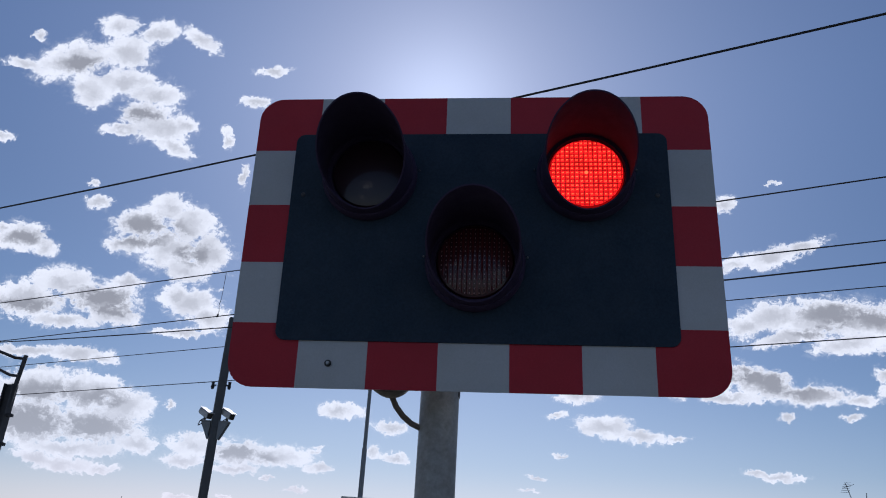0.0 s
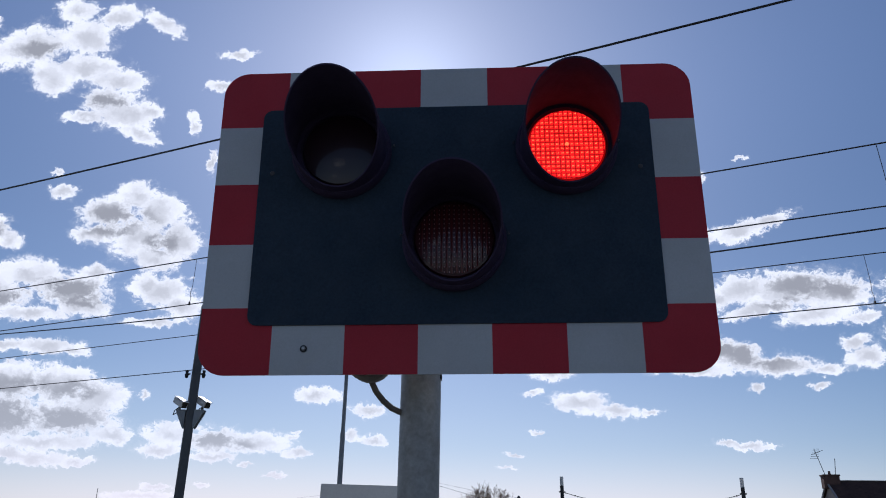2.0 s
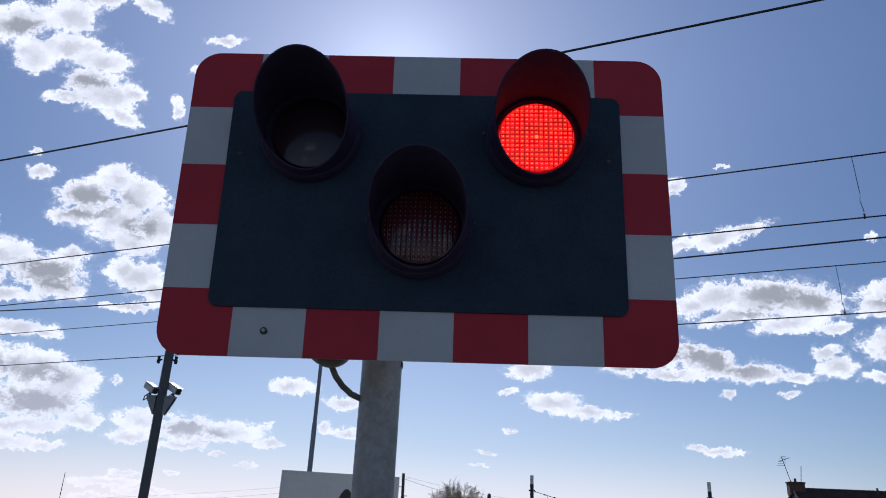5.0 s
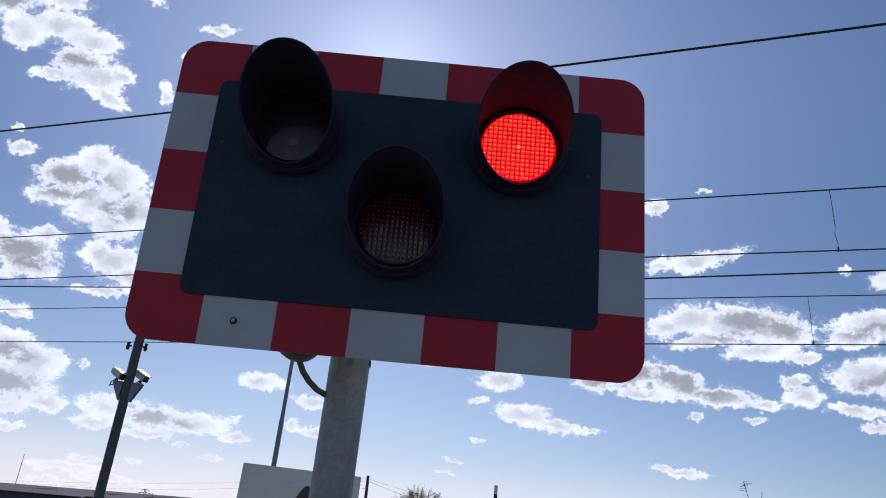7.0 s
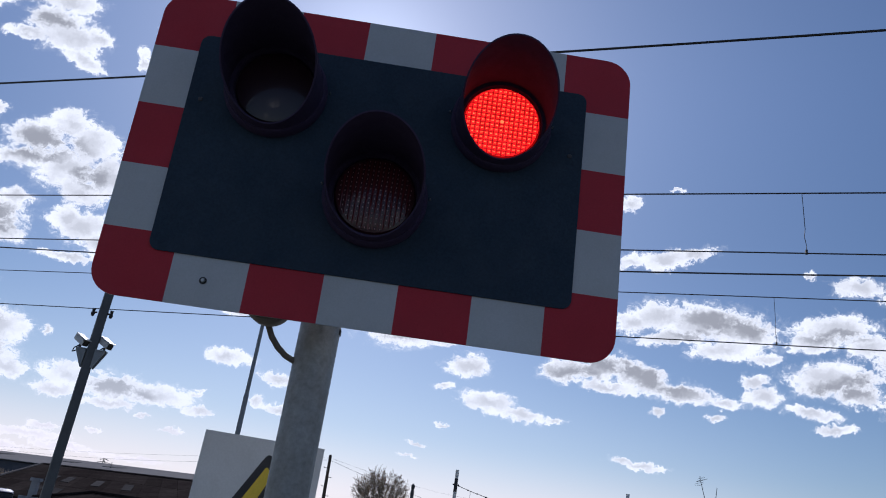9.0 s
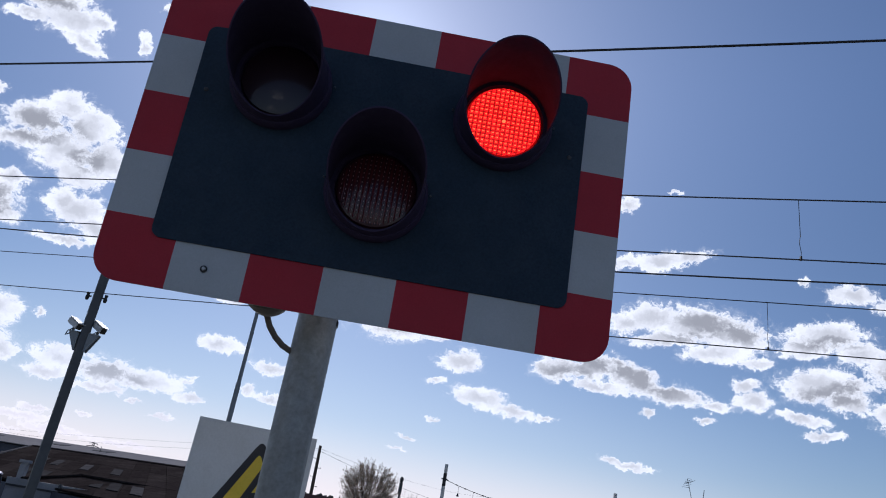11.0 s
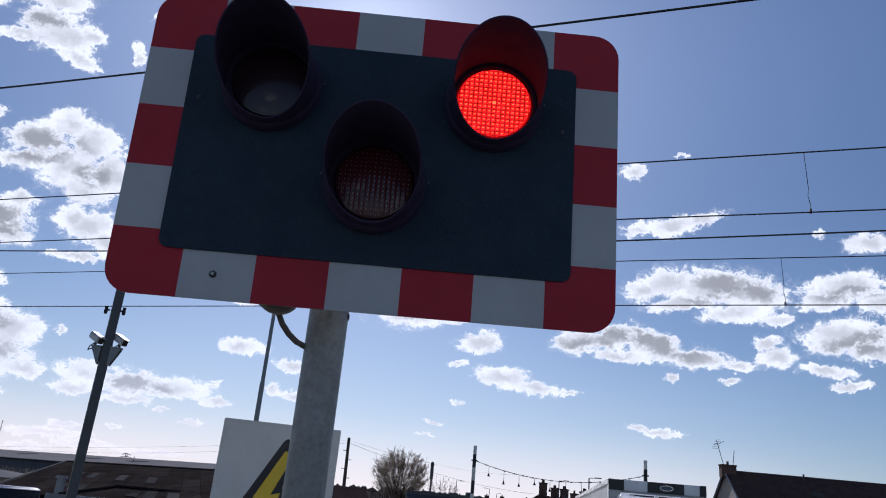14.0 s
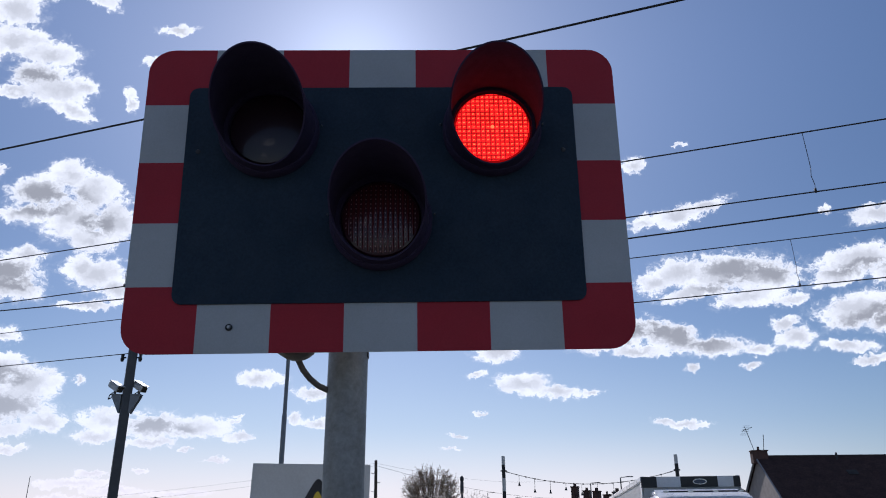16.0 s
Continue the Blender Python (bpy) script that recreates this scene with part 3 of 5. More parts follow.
def lamp_unit(x, z, lens_mat, spot_mat, label, lens_label):
    at = FACE @ pose(x, 0, z)
    ring = lathe([(0.140, -0.006), (0.140, -0.026), (0.134, -0.036), (0.112, -0.036), (0.110, -0.028), (0.108, -0.02)], 56)
    unit = part("lamp_unit", ring, HOOD, signal, label, at, True)
    # cowl: a tube cut on the slant, long above and short below
    bm = bmesh.new()
    n, ro, ri = 64, 0.127, 0.1225
    loops = [[], [], [], []]
    for k in range(n):
        a = 2 * math.pi * k / n
        c, s = math.cos(a), math.sin(a)
        w = (1 + s) / 2
        end = -(0.060 + 0.215 * w ** 0.9)
        for loop, (r, y) in zip(loops, ((ro + 0.003, -0.034), (ro - 0.004 * w, end), (ri - 0.004 * w, end), (ri, -0.034))):
            loop.append(bm.verts.new((r * c, y, r * s)))
    for a, b in ((0, 1), (1, 2), (2, 3)):
        for k in range(n):
            bm.faces.new((loops[a][k], loops[b][k], loops[b][(k + 1) % n], loops[a][(k + 1) % n]))
    bmesh.ops.recalc_face_normals(bm, faces=bm.faces[:])
    part("hood", bm, HOOD, unit, "long black sheet hood", at, True)
    # lens: square lenslets, each a shallow pyramid with a bright middle
    R, step = 0.104, 0.0133
    lit = lens_mat is LIT_LENS
    bulge = [(max(0.0001, R * k / 12), -0.030 - 0.008 * (1 - (k / 12) ** 2)) for k in range(13)] + [(R + 0.004, -0.024)]
    bm = lathe([(0.0001, -0.030), (R, -0.030), (R + 0.004, -0.024)] if lit else bulge, 48)
    lens = part("lens", bm, LENS_WEB if lit else lens_mat, unit, lens_label, at, True)
    lenslets, dots = bmesh.new(), bmesh.new()
    half = step * 0.43
    for i in range(-8, 9):
        for j in range(-8, 9):
            cx, cz = i * step, j * step
            far = math.hypot(cx, cz)
            if far > R + half * 0.6:
                continue
            rim = lambda x, y, z: (x * min(1, (R - 0.001) / max(math.hypot(x, z), 1e-6)), y, z * min(1, (R - 0.001) / max(math.hypot(x, z), 1e-6)))
            if lit:
                q = [lenslets.verts.new(rim(cx + a * half, -0.0302, cz + b * half)) for a, b in ((-1, -1), (1, -1), (1, 1), (-1, 1))]
                p = [lenslets.verts.new(rim(cx + a * half * 0.45, -0.0325, cz + b * half * 0.45)) for a, b in ((-1, -1), (1, -1), (1, 1), (-1, 1))]
                lenslets.faces.new(p)
                for k in range(4):
                    lenslets.faces.new((q[k], q[(k + 1) % 4], p[(k + 1) % 4], p[k]))
            if far > R - 0.004:
                continue
            h = half * (0.30 if lit else 0.36)
            y = -0.0328 if lit else -0.0305 - 0.0081 * (1 - (far / R) ** 2)
            for dx in (-0.28, 0.3) if lit else (0.0,):
                d = [dots.verts.new((cx + dx * half + a * h * 0.55, y, cz + half * 0.12 * dx + b * h)) for a, b in ((-1, -1), (1, -1), (1, 1), (-1, 1))]
                dots.faces.new(d)
    if lit:
        tagged(part("lens_moulding", lenslets, lens_mat, lens, "", at), kind="stuff")
    elif spot_mat is not None:
        ribs = bmesh.new()
        for i in range(-7, 8):
            x0 = (i + 0.5) * step
            reach = math.sqrt(max(0.0, (R - 0.006) ** 2 - x0 * x0))
            arc = [-reach + 2 * reach * k / 10 for k in range(11)]
            rows_of = [[ribs.verts.new((x0 + dx, -0.0304 - 0.0081 * (1 - (x0 * x0 + q * q) / R ** 2) - lift, q)) for q in arc] for dx, lift in ((-0.0028, -0.0003), (0.0, 0.0008), (0.0028, -0.0003))]
            for p0, p1 in zip(rows_of, rows_of[1:]):
                for k in range(10):
                    ribs.faces.new((p0[k], p1[k], p1[k + 1], p0[k + 1]))
        tagged(part("lens_ribs", ribs, LENS_RIB, lens, "", at), kind="stuff")
    if lit:
        part("lens_centre", lathe([(0.0001, -0.0345), (0.0035, -0.0342), (0.0055, -0.033)], 9), spot_mat, lens, "small bright mark at the middle", at)
    if spot_mat is not None:
        tagged(part("lens_sparkle", dots, spot_mat, lens, "", at), kind="stuff")
    for s in (-1, 1):
        part("hood_screw", lathe([(0.0001, -0.014), (0.002, -0.012), (0.003, -0.006)], 8), ALU, unit, "", FACE @ pose(x + s * 0.146, 0, z + 0.02))
    return unit


lamp_unit(-0.316, 0.495, DARK_RED_LENS, None, "unlit red lamp under a black hood", "unlit dark red lens")
lamp_unit(0.312, 0.496, LIT_LENS, LED_POINT, "lit red lamp under a black hood", "glowing red lens with a grid of light points")
lamp_unit(0.0, 0.226, DARK_AMBER_LENS, LENS_SPOT, "unlit amber lamp under a black hood", "unlit amber lens with moulded spots")

# pole, its bracket, the bell behind the board and its bent conduit
bm = tube([(0, 0, -0.15), (0, 0, 2.88), (0, 0, 2.93)], [0.056, 0.056, 0.045], 40)
part("pole", bm, GALV, signal, "galvanised steel pole with weather streaks", None, True)
for z in (0.02, 0.55):
    bm = box(-0.16, 0.16, 0.006, 0.05, z, z + 0.05, 0.004)
    part("board_rail", bm, GALV, signal, "", FACE @ pose(POLE[0], 0, 0.03))
    bm = lathe([(0.066, -0.03), (0.073, -0.03), (0.073, 0.03), (0.066, 0.03)], 28)
    part("pole_clamp", bm, DARK_STEEL, signal, "", pose(0, 0, H + z + 0.03) @ pose(0, 0, 0, 90, 0, 0))
    part("clamp_arm", box(-0.05, 0.05, -0.17, -0.05, H + z, H + z + 0.06, 0.004), DARK_STEEL, signal)
part("clamp_ear", box(0.046, 0.058, -0.016, 0.016, H - 0.110, H - 0.09, 0.003), DARK_STEEL, signal, "dark clamp ear on the pole")
bm = lathe([(0.0001, 0.10), (0.05, 0.10), (0.062, 0.085), (0.064, 0.03), (0.056, 0.012), (0.03, 0.006), (0.0001, 0.006)], 32)
part("bell", bm, CONDUIT, signal, "round weathered warning bell behind the board", FACE @ pose(-0.229, 0.0, -0.078), True)
curve = [(-0.238, -0.10), (-0.232, -0.128), (-0.219, -0.157), (-0.2, -0.181), (-0.178, -0.199), (-0.15, -0.211), (-0.11, -0.214)]
part("conduit", tube([(x, 0.10 + 0.012 * i, z) for i, (x, z) in enumerate(curve)], 0.0085, 14), CONDUIT, signal, "bent cable conduit", FACE, True)

# ---- the electrical warning sign ----
PL = spot(-8.6, 3.25)
sign = thing("warning_sign", (PL[0], PL[1], 0), "white plate with a yellow and black electrical warning triangle", "sign")
zt = STATION[2] + 3.25 * math.tan(radians(4.46))
w = 0.2435
LEAN = pose(0, 0, zt, 0, 0.6, 5)
part("plate", slab(rounded(-w, w, -0.60, 0, (0.004,) * 4, 2), 0, 0.003), PLATE, sign, "plain white metal plate", LEAN)


def soft_triangle(half, z0, z1, r, y0, y1):
    corners = [Vector((-half, z0)), Vector((half, z0)), Vector((0, z1))]
    out = []
    for i, c in enumerate(corners):
        a, b = (corners[i - 1] - c).normalized(), (corners[(i + 1) % 3] - c).normalized()
        for k in range(7):
            t = k / 6
            p = c + r * ((1 - t) ** 2 * a + t ** 2 * b)
            out.append((p.x, p.y))
    return slab(out, y0, y1)


OFF = pose(0.03, 0, 0)
part("triangle_border", soft_triangle(0.235, -0.475, -0.040, 0.045, -0.0012, 0), SIGN_BLACK, sign, "black rounded triangle border", LEAN @ OFF)
part("triangle_face", soft_triangle(0.178, -0.443, -0.100, 0.02, -0.0024, -0.0012), YELLOW, sign, "yellow triangle face", LEAN @ OFF)
bolt_shape = [(0.02, -0.16), (-0.035, -0.285), (0.003, -0.275), (-0.02, -0.40), (-0.032, -0.392), (-0.012, -0.43), (0.014, -0.40), (0.0, -0.402), (0.045, -0.245), (0.006, -0.255), (0.045, -0.165)]
part("lightning_mark", slab(bolt_shape, -0.0036, -0.0024), SIGN_BLACK, sign, "black lightning arrow", LEAN @ pose(0.028, 0, 0))
part("post", tube([(0.0, 0.03, -0.15), (0.0, 0.03, zt - 0.06)], 0.028, 16), GALV, sign, "galvanised post behind the plate")

# ---- camera pole beside the railway ----
CP = spot(-21.8, 18.0)
g = land(*CP)
cctv = thing("cctv_pole", (*CP, g), "tall grey steel pole carrying two white surveillance cameras", "pole")
bm = bmesh.new()
hw0, hw1, top = 0.098, 0.094, 6.9 - g
prof = lambda h: rounded(-h, h, -h, h, (0.03,) * 4, 3)
rings = [[bm.verts.new((x, y, z)) for x, y in prof(h)] for z, h in ((-0.2, hw0), (top, hw1))]
n = len(rings[0])
for k in range(n):
    bm.faces.new((rings[0][k], rings[0][(k + 1) % n], rings[1][(k + 1) % n], rings[1][k]))
bm.faces.new(rings[1])
part("pole", bm, STEEL, cctv, "", pose(0, 0, 0, 0, 0, 28), True)
zc = 4.42 - g
for s in (-1, 1):
    bm = slab([(s * 0.10, zc - 0.42), (s * 0.125, zc - 0.42), (s * 0.31, zc - 0.06), (s * 0.31, zc - 0.02), (s * 0.10, zc - 0.02)], -0.07, -0.03)
    slab([(s * 0.10, zc - 0.42), (s * 0.125, zc - 0.42), (s * 0.31, zc - 0.06), (s * 0.31, zc - 0.02), (s * 0.10, zc - 0.02)], 0.05, 0.09, bm)
    box(*sorted((s * 0.1, s * 0.32)), -0.08, 0.1, zc - 0.03, zc, 0, bm)
    part("bracket", bm, LAMP_GREY, cctv, "grey gusseted bracket")
    m = pose(s * 0.265, -0.02, zc + 0.17, 24, 0, 52)
    housing = part("surveillance_camera", box(-0.075, 0.075, -0.22, 0.22, -0.075, 0.07, 0.02), CASING, cctv, "white box camera housing", m)
    part("sun_shield", box(-0.085, 0.085, -0.26, 0.2, 0.074, 0.086, 0.004), CASING, housing, "", m)
    part("window", box(-0.06, 0.06, -0.228, -0.218, -0.06, 0.055), GLASS_DARK, housing, "dark glass front", m)
    part("foot", tube([(s * 0.265, -0.02, zc - 0.01), (s * 0.265, -0.02, zc + 0.07)], 0.03, 10), STEEL, housing)
    part("cable_loop", tube([(s * 0.265 - 0.1, 0.2, zc + 0.1), (s * 0.265 - 0.2, 0.2, zc + 0.02), (s * 0.265 - 0.18, 0.1, zc - 0.09), (s * 0.265 - 0.06, 0.02, zc - 0.06)], 0.012, 6), CABLE, housing)
    zi = 5.24 - g
    bm = tube([(s * 0.12, -0.05, zi), (s * 0.2, -0.05, zi)], 0.02, 8)
    tube([(s * 0.2, -0.05, zi - 0.09), (s * 0.2, -0.05, zi - 0.03), (s * 0.2, -0.05, zi + 0.02), (s * 0.2, -0.05, zi + 0.08)], [0.03, 0.045, 0.03, 0.042], 10, bm)
    part("insulator", bm, BLACK, cctv, "small black insulator")

# ---- slim column behind the signal ----
LC = spot(-10.68, 20.0)
g = land(*LC)
column = thing("lamp_column", (*LC, g), "slim grey stepped steel column", "column")
zs = STATION[2] + 20 * math.tan(radians(8.0)) - g
part("lower_shaft", tube([(0, 0, -0.2), (0, 0, zs - 0.08), (0, 0, zs)], [0.068, 0.064, 0.052], 16), LAMP_GREY, column, "", None, True)
part("upper_shaft", tube([(0, 0, zs), (0, 0, zs + 3.4)], [0.052, 0.046], 16), LAMP_GREY, column, "", None, True)

# ---- railway overhead line ----
def wire(a, b, radius, mat, name, label, sag=0.0, group="overhead wires", n=14):
    a, b = Vector(a), Vector(b)
    pts = [a.lerp(b, i / n) - Vector((0, 0, 4 * sag * (i / n) * (1 - i / n))) for i in range(n + 1)]
    return solo(name, tube(pts, radius, 6), mat, label, "wire", group=group)


ALONG = Vector((math.cos(radians(-21.3)), math.sin(radians(-21.3)), 0))


def over(y0, z, s):
    """A place above the line that crosses x = 0 at y0, s metres along."""
    return Vector((0, y0, z)) + ALONG * s


for y0, z, r, name, lab in ((8.47, 5.55, 0.009, "contact_wire", "dark copper contact wire over the railway"), (12.86, 5.507, 0.010, "contact_wire", "dark copper contact wire over the far track"),
                            (12.9, 6.4, 0.009, "catenary_wire", "thin catenary wire over the far track")):
    wire(over(y0, z, -45), over(y0, z, 40), r, COPPER, name, lab)
wire(over(8.52, 6.633, -23.9), over(8.52, 6.633, 26.1), 0.010, COPPER, "catenary_wire", "thin catenary wire above the contact wire", 0.2125, n=40)
wire(over(10.35, 7.088, -27.0), over(10.35, 7.088, 30.4), 0.0125, COPPER, "feeder_wire", "thick dark slack feeder wire between the tracks", 1.186, n=60)


def dropper(a, b):
    a, b = Vector(a), Vector(b)
    d = b - a
    bm = tube([a, a + d * 0.3 + Vector((0.004, 0, 0)), a + d * 0.62 + Vector((0.006, 0, 0)), a + d * 0.75 + Vector((-0.012, 0, 0)), a + d * 0.9 + Vector((0.010, 0, 0)), b], 0.0045, 5)
    box(b.x - 0.012, b.x + 0.012, b.y - 0.012, b.y + 0.012, b.z - 0.03, b.z + 0.03, 0, bm)
    solo("dropper", bm, COPPER, "thin wire dropper hanging between two overhead wires", "wire", group="droppers")


for y0, z0, z1, s in ((8.5, 6.42, 5.55, 5.42), (8.5, 6.42, 5.55, -5.51), (12.88, 6.4, 5.507, 7.13)):
    dropper(over(y0 + 0.02, z0, s), over(y0 - 0.02, z1 + 0.02, s))
wire((-31.3, 16.97, 7.653), (26.7, -5.03, 7.653), 0.0135, CABLE, "service_cable", "thick black service cable high over the road", 1.169, n=60)

# mast with arms at the trackside
MP = spot(-35.4, 20.0)
g = land(*MP)
mast = thing("railway_mast", (*MP, g), "dark steel trackside mast with bracket arms", "mast")
bm = box(-0.11, -0.09, -0.11, 0.11, -0.2, 5.0 - g)
box(0.09, 0.11, -0.11, 0.11, -0.2, 5.0 - g, 0, bm)
box(-0.09, 0.09, -0.01, 0.01, -0.2, 5.0 - g, 0, bm)
part("mast_post", bm, DARK_STEEL, mast, "steel H-section post")
part("top_post", tube([(0.05, 0, 4.2 - g), (0.16, 0, 5.7 - g)], 0.05, 8), DARK_STEEL, mast)
for z, l in ((5.62, 0.9), (5.2, 0.75)):
    part("arm", tube([(0.14, 0, z - g), (-0.1, 0, z + 0.02 - g), (-l * 0.6, 0, z + 0.16 - g), (-l * 1.6, 0, z + 0.22 - g)], 0.035, 8), DARK_STEEL, mast)
for z in (4.25, 3.6, 3.1):
    part("clamp", box(0.1, 0.24, -0.05, 0.05, z - g, z + 0.07 - g, 0.01), DARK_STEEL, mast)
part("equipment_box", box(-0.5, -0.1, -0.1, 0.1, 4.2 - g, 4.5 - g, 0.02), DARK_STEEL, mast)

# ---- telegraph pole, far tower, banded poles with hanging lights ----
def far_column(name, az, d, el, r, mat, label, category):
    p = spot(az, d)
    g = land(*p)
    z = STATION[2] + d * math.tan(radians(el)) - g
    t = thing(name, (*p, g), label, category)
    return t, z, g


tp, z, g = far_column("telegraph_pole", -3.74, 55, 4.69, 0.12, POLE_WOOD, "dark wooden telegraph pole with step irons", "pole")
part("shaft", tube([(0.12, 0, -0.2), (0, 0, z)], [0.15, 0.10], 10), POLE_WOOD, tp)
for k in range(7):
    s = 1 if k % 2 else -1
    h = z - 0.9 - 0.62 * k
    x = 0.12 * (1 - h / z)
    part("step_iron", tube([(x, 0, h), (x + s * 0.3, 0, h), (x + s * 0.3, 0, h + 0.06)], 0.022, 5), DARK_STEEL, tp)
tp_top = Vector((*spot(-3.74, 55), z + g - 0.35))
wire(tp_top, spot(10.3, 80, 1.9), 0.011, CABLE, "telephone_wire", "slack telephone wire from a pole", 0.55)
wire(tp_top + Vector((0, 0, 0.15)), spot(9.5, 110, 3.2), 0.007, CABLE, "telephone_wire", "slack telephone wire from a pole", 0.7)

tw, z, g = far_column("telecom_tower", 2.66, 150, 3.57, 0.3, STEEL, "slim grey telecom mast with an antenna drum", "mast")
part("shaft", tube([(0, 0, -0.2), (0, 0, z - 3.4)], [0.26, 0.2], 10), STEEL, tw)
part("antenna_shroud", tube([(0, 0, z - 3.4), (0, 0, z - 3.1), (0, 0, z - 1.2), (0, 0, z - 1.1)], [0.2, 0.34, 0.34, 0.2], 14), STEEL, tw)
part("antenna_head", tube([(0, 0, z - 1.1), (0, 0, z - 0.8), (0, 0, z - 0.3), (0, 0, z)], [0.22, 0.38, 0.34, 0.1], 10), DARK_STEEL, tw)

BANDS = []
for az, el in ((5.76, 4.94), (18.18, 4.79)):
    bp, z, g = far_column("banded_pole", az, 40, el, 0.1, BW_WHITE, "pole painted in black and white bands", "pole")
    edges = [z - 0.44, z - 1.1, z - 1.75, z - 2.4, z - 3.05, z - 3.7]
    part("white_band", tube([(0, 0, z - 0.44), (0, 0, z)], 0.088, 16), BW_WHITE, bp)
    for k, (a, b) in enumerate(zip(edges, edges[1:])):
        part("white_band" if k % 2 else "black_band", tube([(0, 0, b), (0, 0, a)], 0.092, 16), BW_WHITE if k % 2 else BW_BLACK, bp)
    part("lower_shaft", tube([(0, 0, -0.2), (0, 0, edges[-1])], 0.092, 16), BW_BLACK, bp)
    part("wire_collar", tube([(-0.16, 0, z - 0.74), (0.16, 0, z - 0.74)], 0.035, 8), DARK_STEEL, bp)
    BANDS.append(Vector((*spot(az, 40), z + g - 0.74)))
for k, (a, b, sag, n) in enumerate(((BANDS[0], BANDS[1], 0.66, 11),)):
    festoon = thing("light_string", tuple(a), "string of small bell-shaped hanging lights between two poles", "light string")
    place = lambda t: (b - a) * t - Vector((0, 0, 4 * sag * t * (1 - t)))
    part("cable", tube([place(i / 24) for i in range(25)], 0.015, 6), CABLE, festoon)
    for i in range(1, n):
        t = i / n
        p = place(t)
        drop = (0.62, 0.35, 0.5, 0.42, 0.18, 0.38)[i % 6]
        bm = tube([p, p - Vector((0, 0, drop))], 0.010, 5)
        tube([p - Vector((0, 0, drop)), p - Vector((0, 0, drop + 0.1)), p - Vector((0, 0, drop + 0.17))], [0.02, 0.045, 0.08], 8, bm)
        part("hanging_light", bm, BLACK, festoon, "small dark bell-shaped light")
    bm = bmesh.new()
    for i in range(18):
        p = place(i / 18 + 0.02)
        box(p.x - 0.04, p.x + 0.04, p.y - 0.03, p.y + 0.03, p.z - 0.03, p.z + 0.025, 0, bm)
    tagged(part("cable_clip_row", bm, BLACK, festoon), kind="stuff")


def street_lamp(az, d, el, s):
    p = spot(az, d)
    g = land(*p)
    z = STATION[2] + d * math.tan(radians(el)) - g
    t = thing("street_lamp", (*p, g), "grey street lamp with a flat arm lantern", "street lamp", "far street lamps")
    part("column", tube([(0, 0, -0.2), (0, 0, z)], [0.07, 0.045], 8), STEEL, t)
    part("arm", tube([(0, 0, z), (s * 0.5, 0, z + 0.04)], 0.025, 6), STEEL, t)
    part("lantern", box(*sorted((s * 0.45, s * 0.95)), -0.1, 0.1, z + 0.02, z + 0.09, 0.02), STEEL, t)


street_lamp(4.55, 105, 2.35, 1)
street_lamp(7.0, 120, 2.0, -1)
street_lamp(7.55, 140, 1.7, 1)
street_lamp(14.2, 60, 3.3, 1)
street_lamp(12.05, 75, 2.95, 1)

# ---- bare trees ----
def bare_tree(az, d, height, label, seed, limbs, kids, wide, bud=0):
    rnd = random.Random(seed)
    p = spot(az, d)
    g = land(*p)
    t = thing("tree", (*p, g), label, "tree")
    trunk, twigs, buds = bmesh.new(), bmesh.new(), bmesh.new()

    tube([Vector((0, 0, -0.2)), Vector((0, 0, height * 0.47))], [height * 0.02, height * 0.014], 8, trunk, True)
    mid = Vector((0, 0, height * 0.75))
    for k in range(limbs):
        z = rnd.uniform(-0.95, 1.0)
        ang, out = rnd.uniform(0, 6.283), rnd.uniform(0.72, 1.0) * rnd.uniform(0.93, 1.03)
        flat = math.sqrt(1 - z * z)
        tip = mid + Vector((wide * flat * math.cos(ang), wide * flat * math.sin(ang), height * 0.25 * z)) * out
        fork = Vector((rnd.uniform(-0.1, 0.1), rnd.uniform(-0.1, 0.1), height * rnd.uniform(0.40, 0.52)))
        if tip.z < fork.z + 0.4:
            fork.z = max(0.3, tip.z - 0.5)
        way = (tip - fork).normalized()
        knee = fork.lerp(tip, 0.5) + Vector([rnd.uniform(-0.14, 0.14) for _ in range(3)]) + Vector((0, 0, -0.12))
        tube([fork, knee, tip], [0.024, 0.014, 0.008], 4, trunk)
        for _ in range(kids):
            f = rnd.uniform(0.35, 1.0)
            a = knee.lerp(tip, f)
            side = Vector([rnd.uniform(-1, 1) for _ in range(3)]) * 0.75
            b = a + (way + side).normalized() * rnd.uniform(0.25, 0.7) * (height / 10)
            r = 0.0105
            tube([a, a.lerp(b, 0.5) + side * 0.03, b], [r, r, r * 0.8], 3, twigs, False)
            for _ in range(2):
                c = a.lerp(b, rnd.uniform(0.3, 0.9))
                tube([c, c + (way + Vector([rnd.uniform(-1, 1) for _ in range(3)])).normalized() * rnd.uniform(0.12, 0.3)], [0.009, 0.007], 3, twigs, False)
            for _ in range(bud):
                q = a.lerp(b, rnd.uniform(0.2, 1.05))
                e = rnd.uniform(0.015, 0.035)
                buds.faces.new([buds.verts.new(q + Vector([rnd.uniform(-e, e) for _ in range(3)])) for _ in range(3)])
    part("trunk", trunk, BARK, t, "brown bare trunk and limbs")
    part("crown", twigs, TWIG, t, "dense crown of thin bare twigs")
    if bud:
        tagged(part("bud_haze", buds, BUD, t, "first spring buds"), kind="stuff")


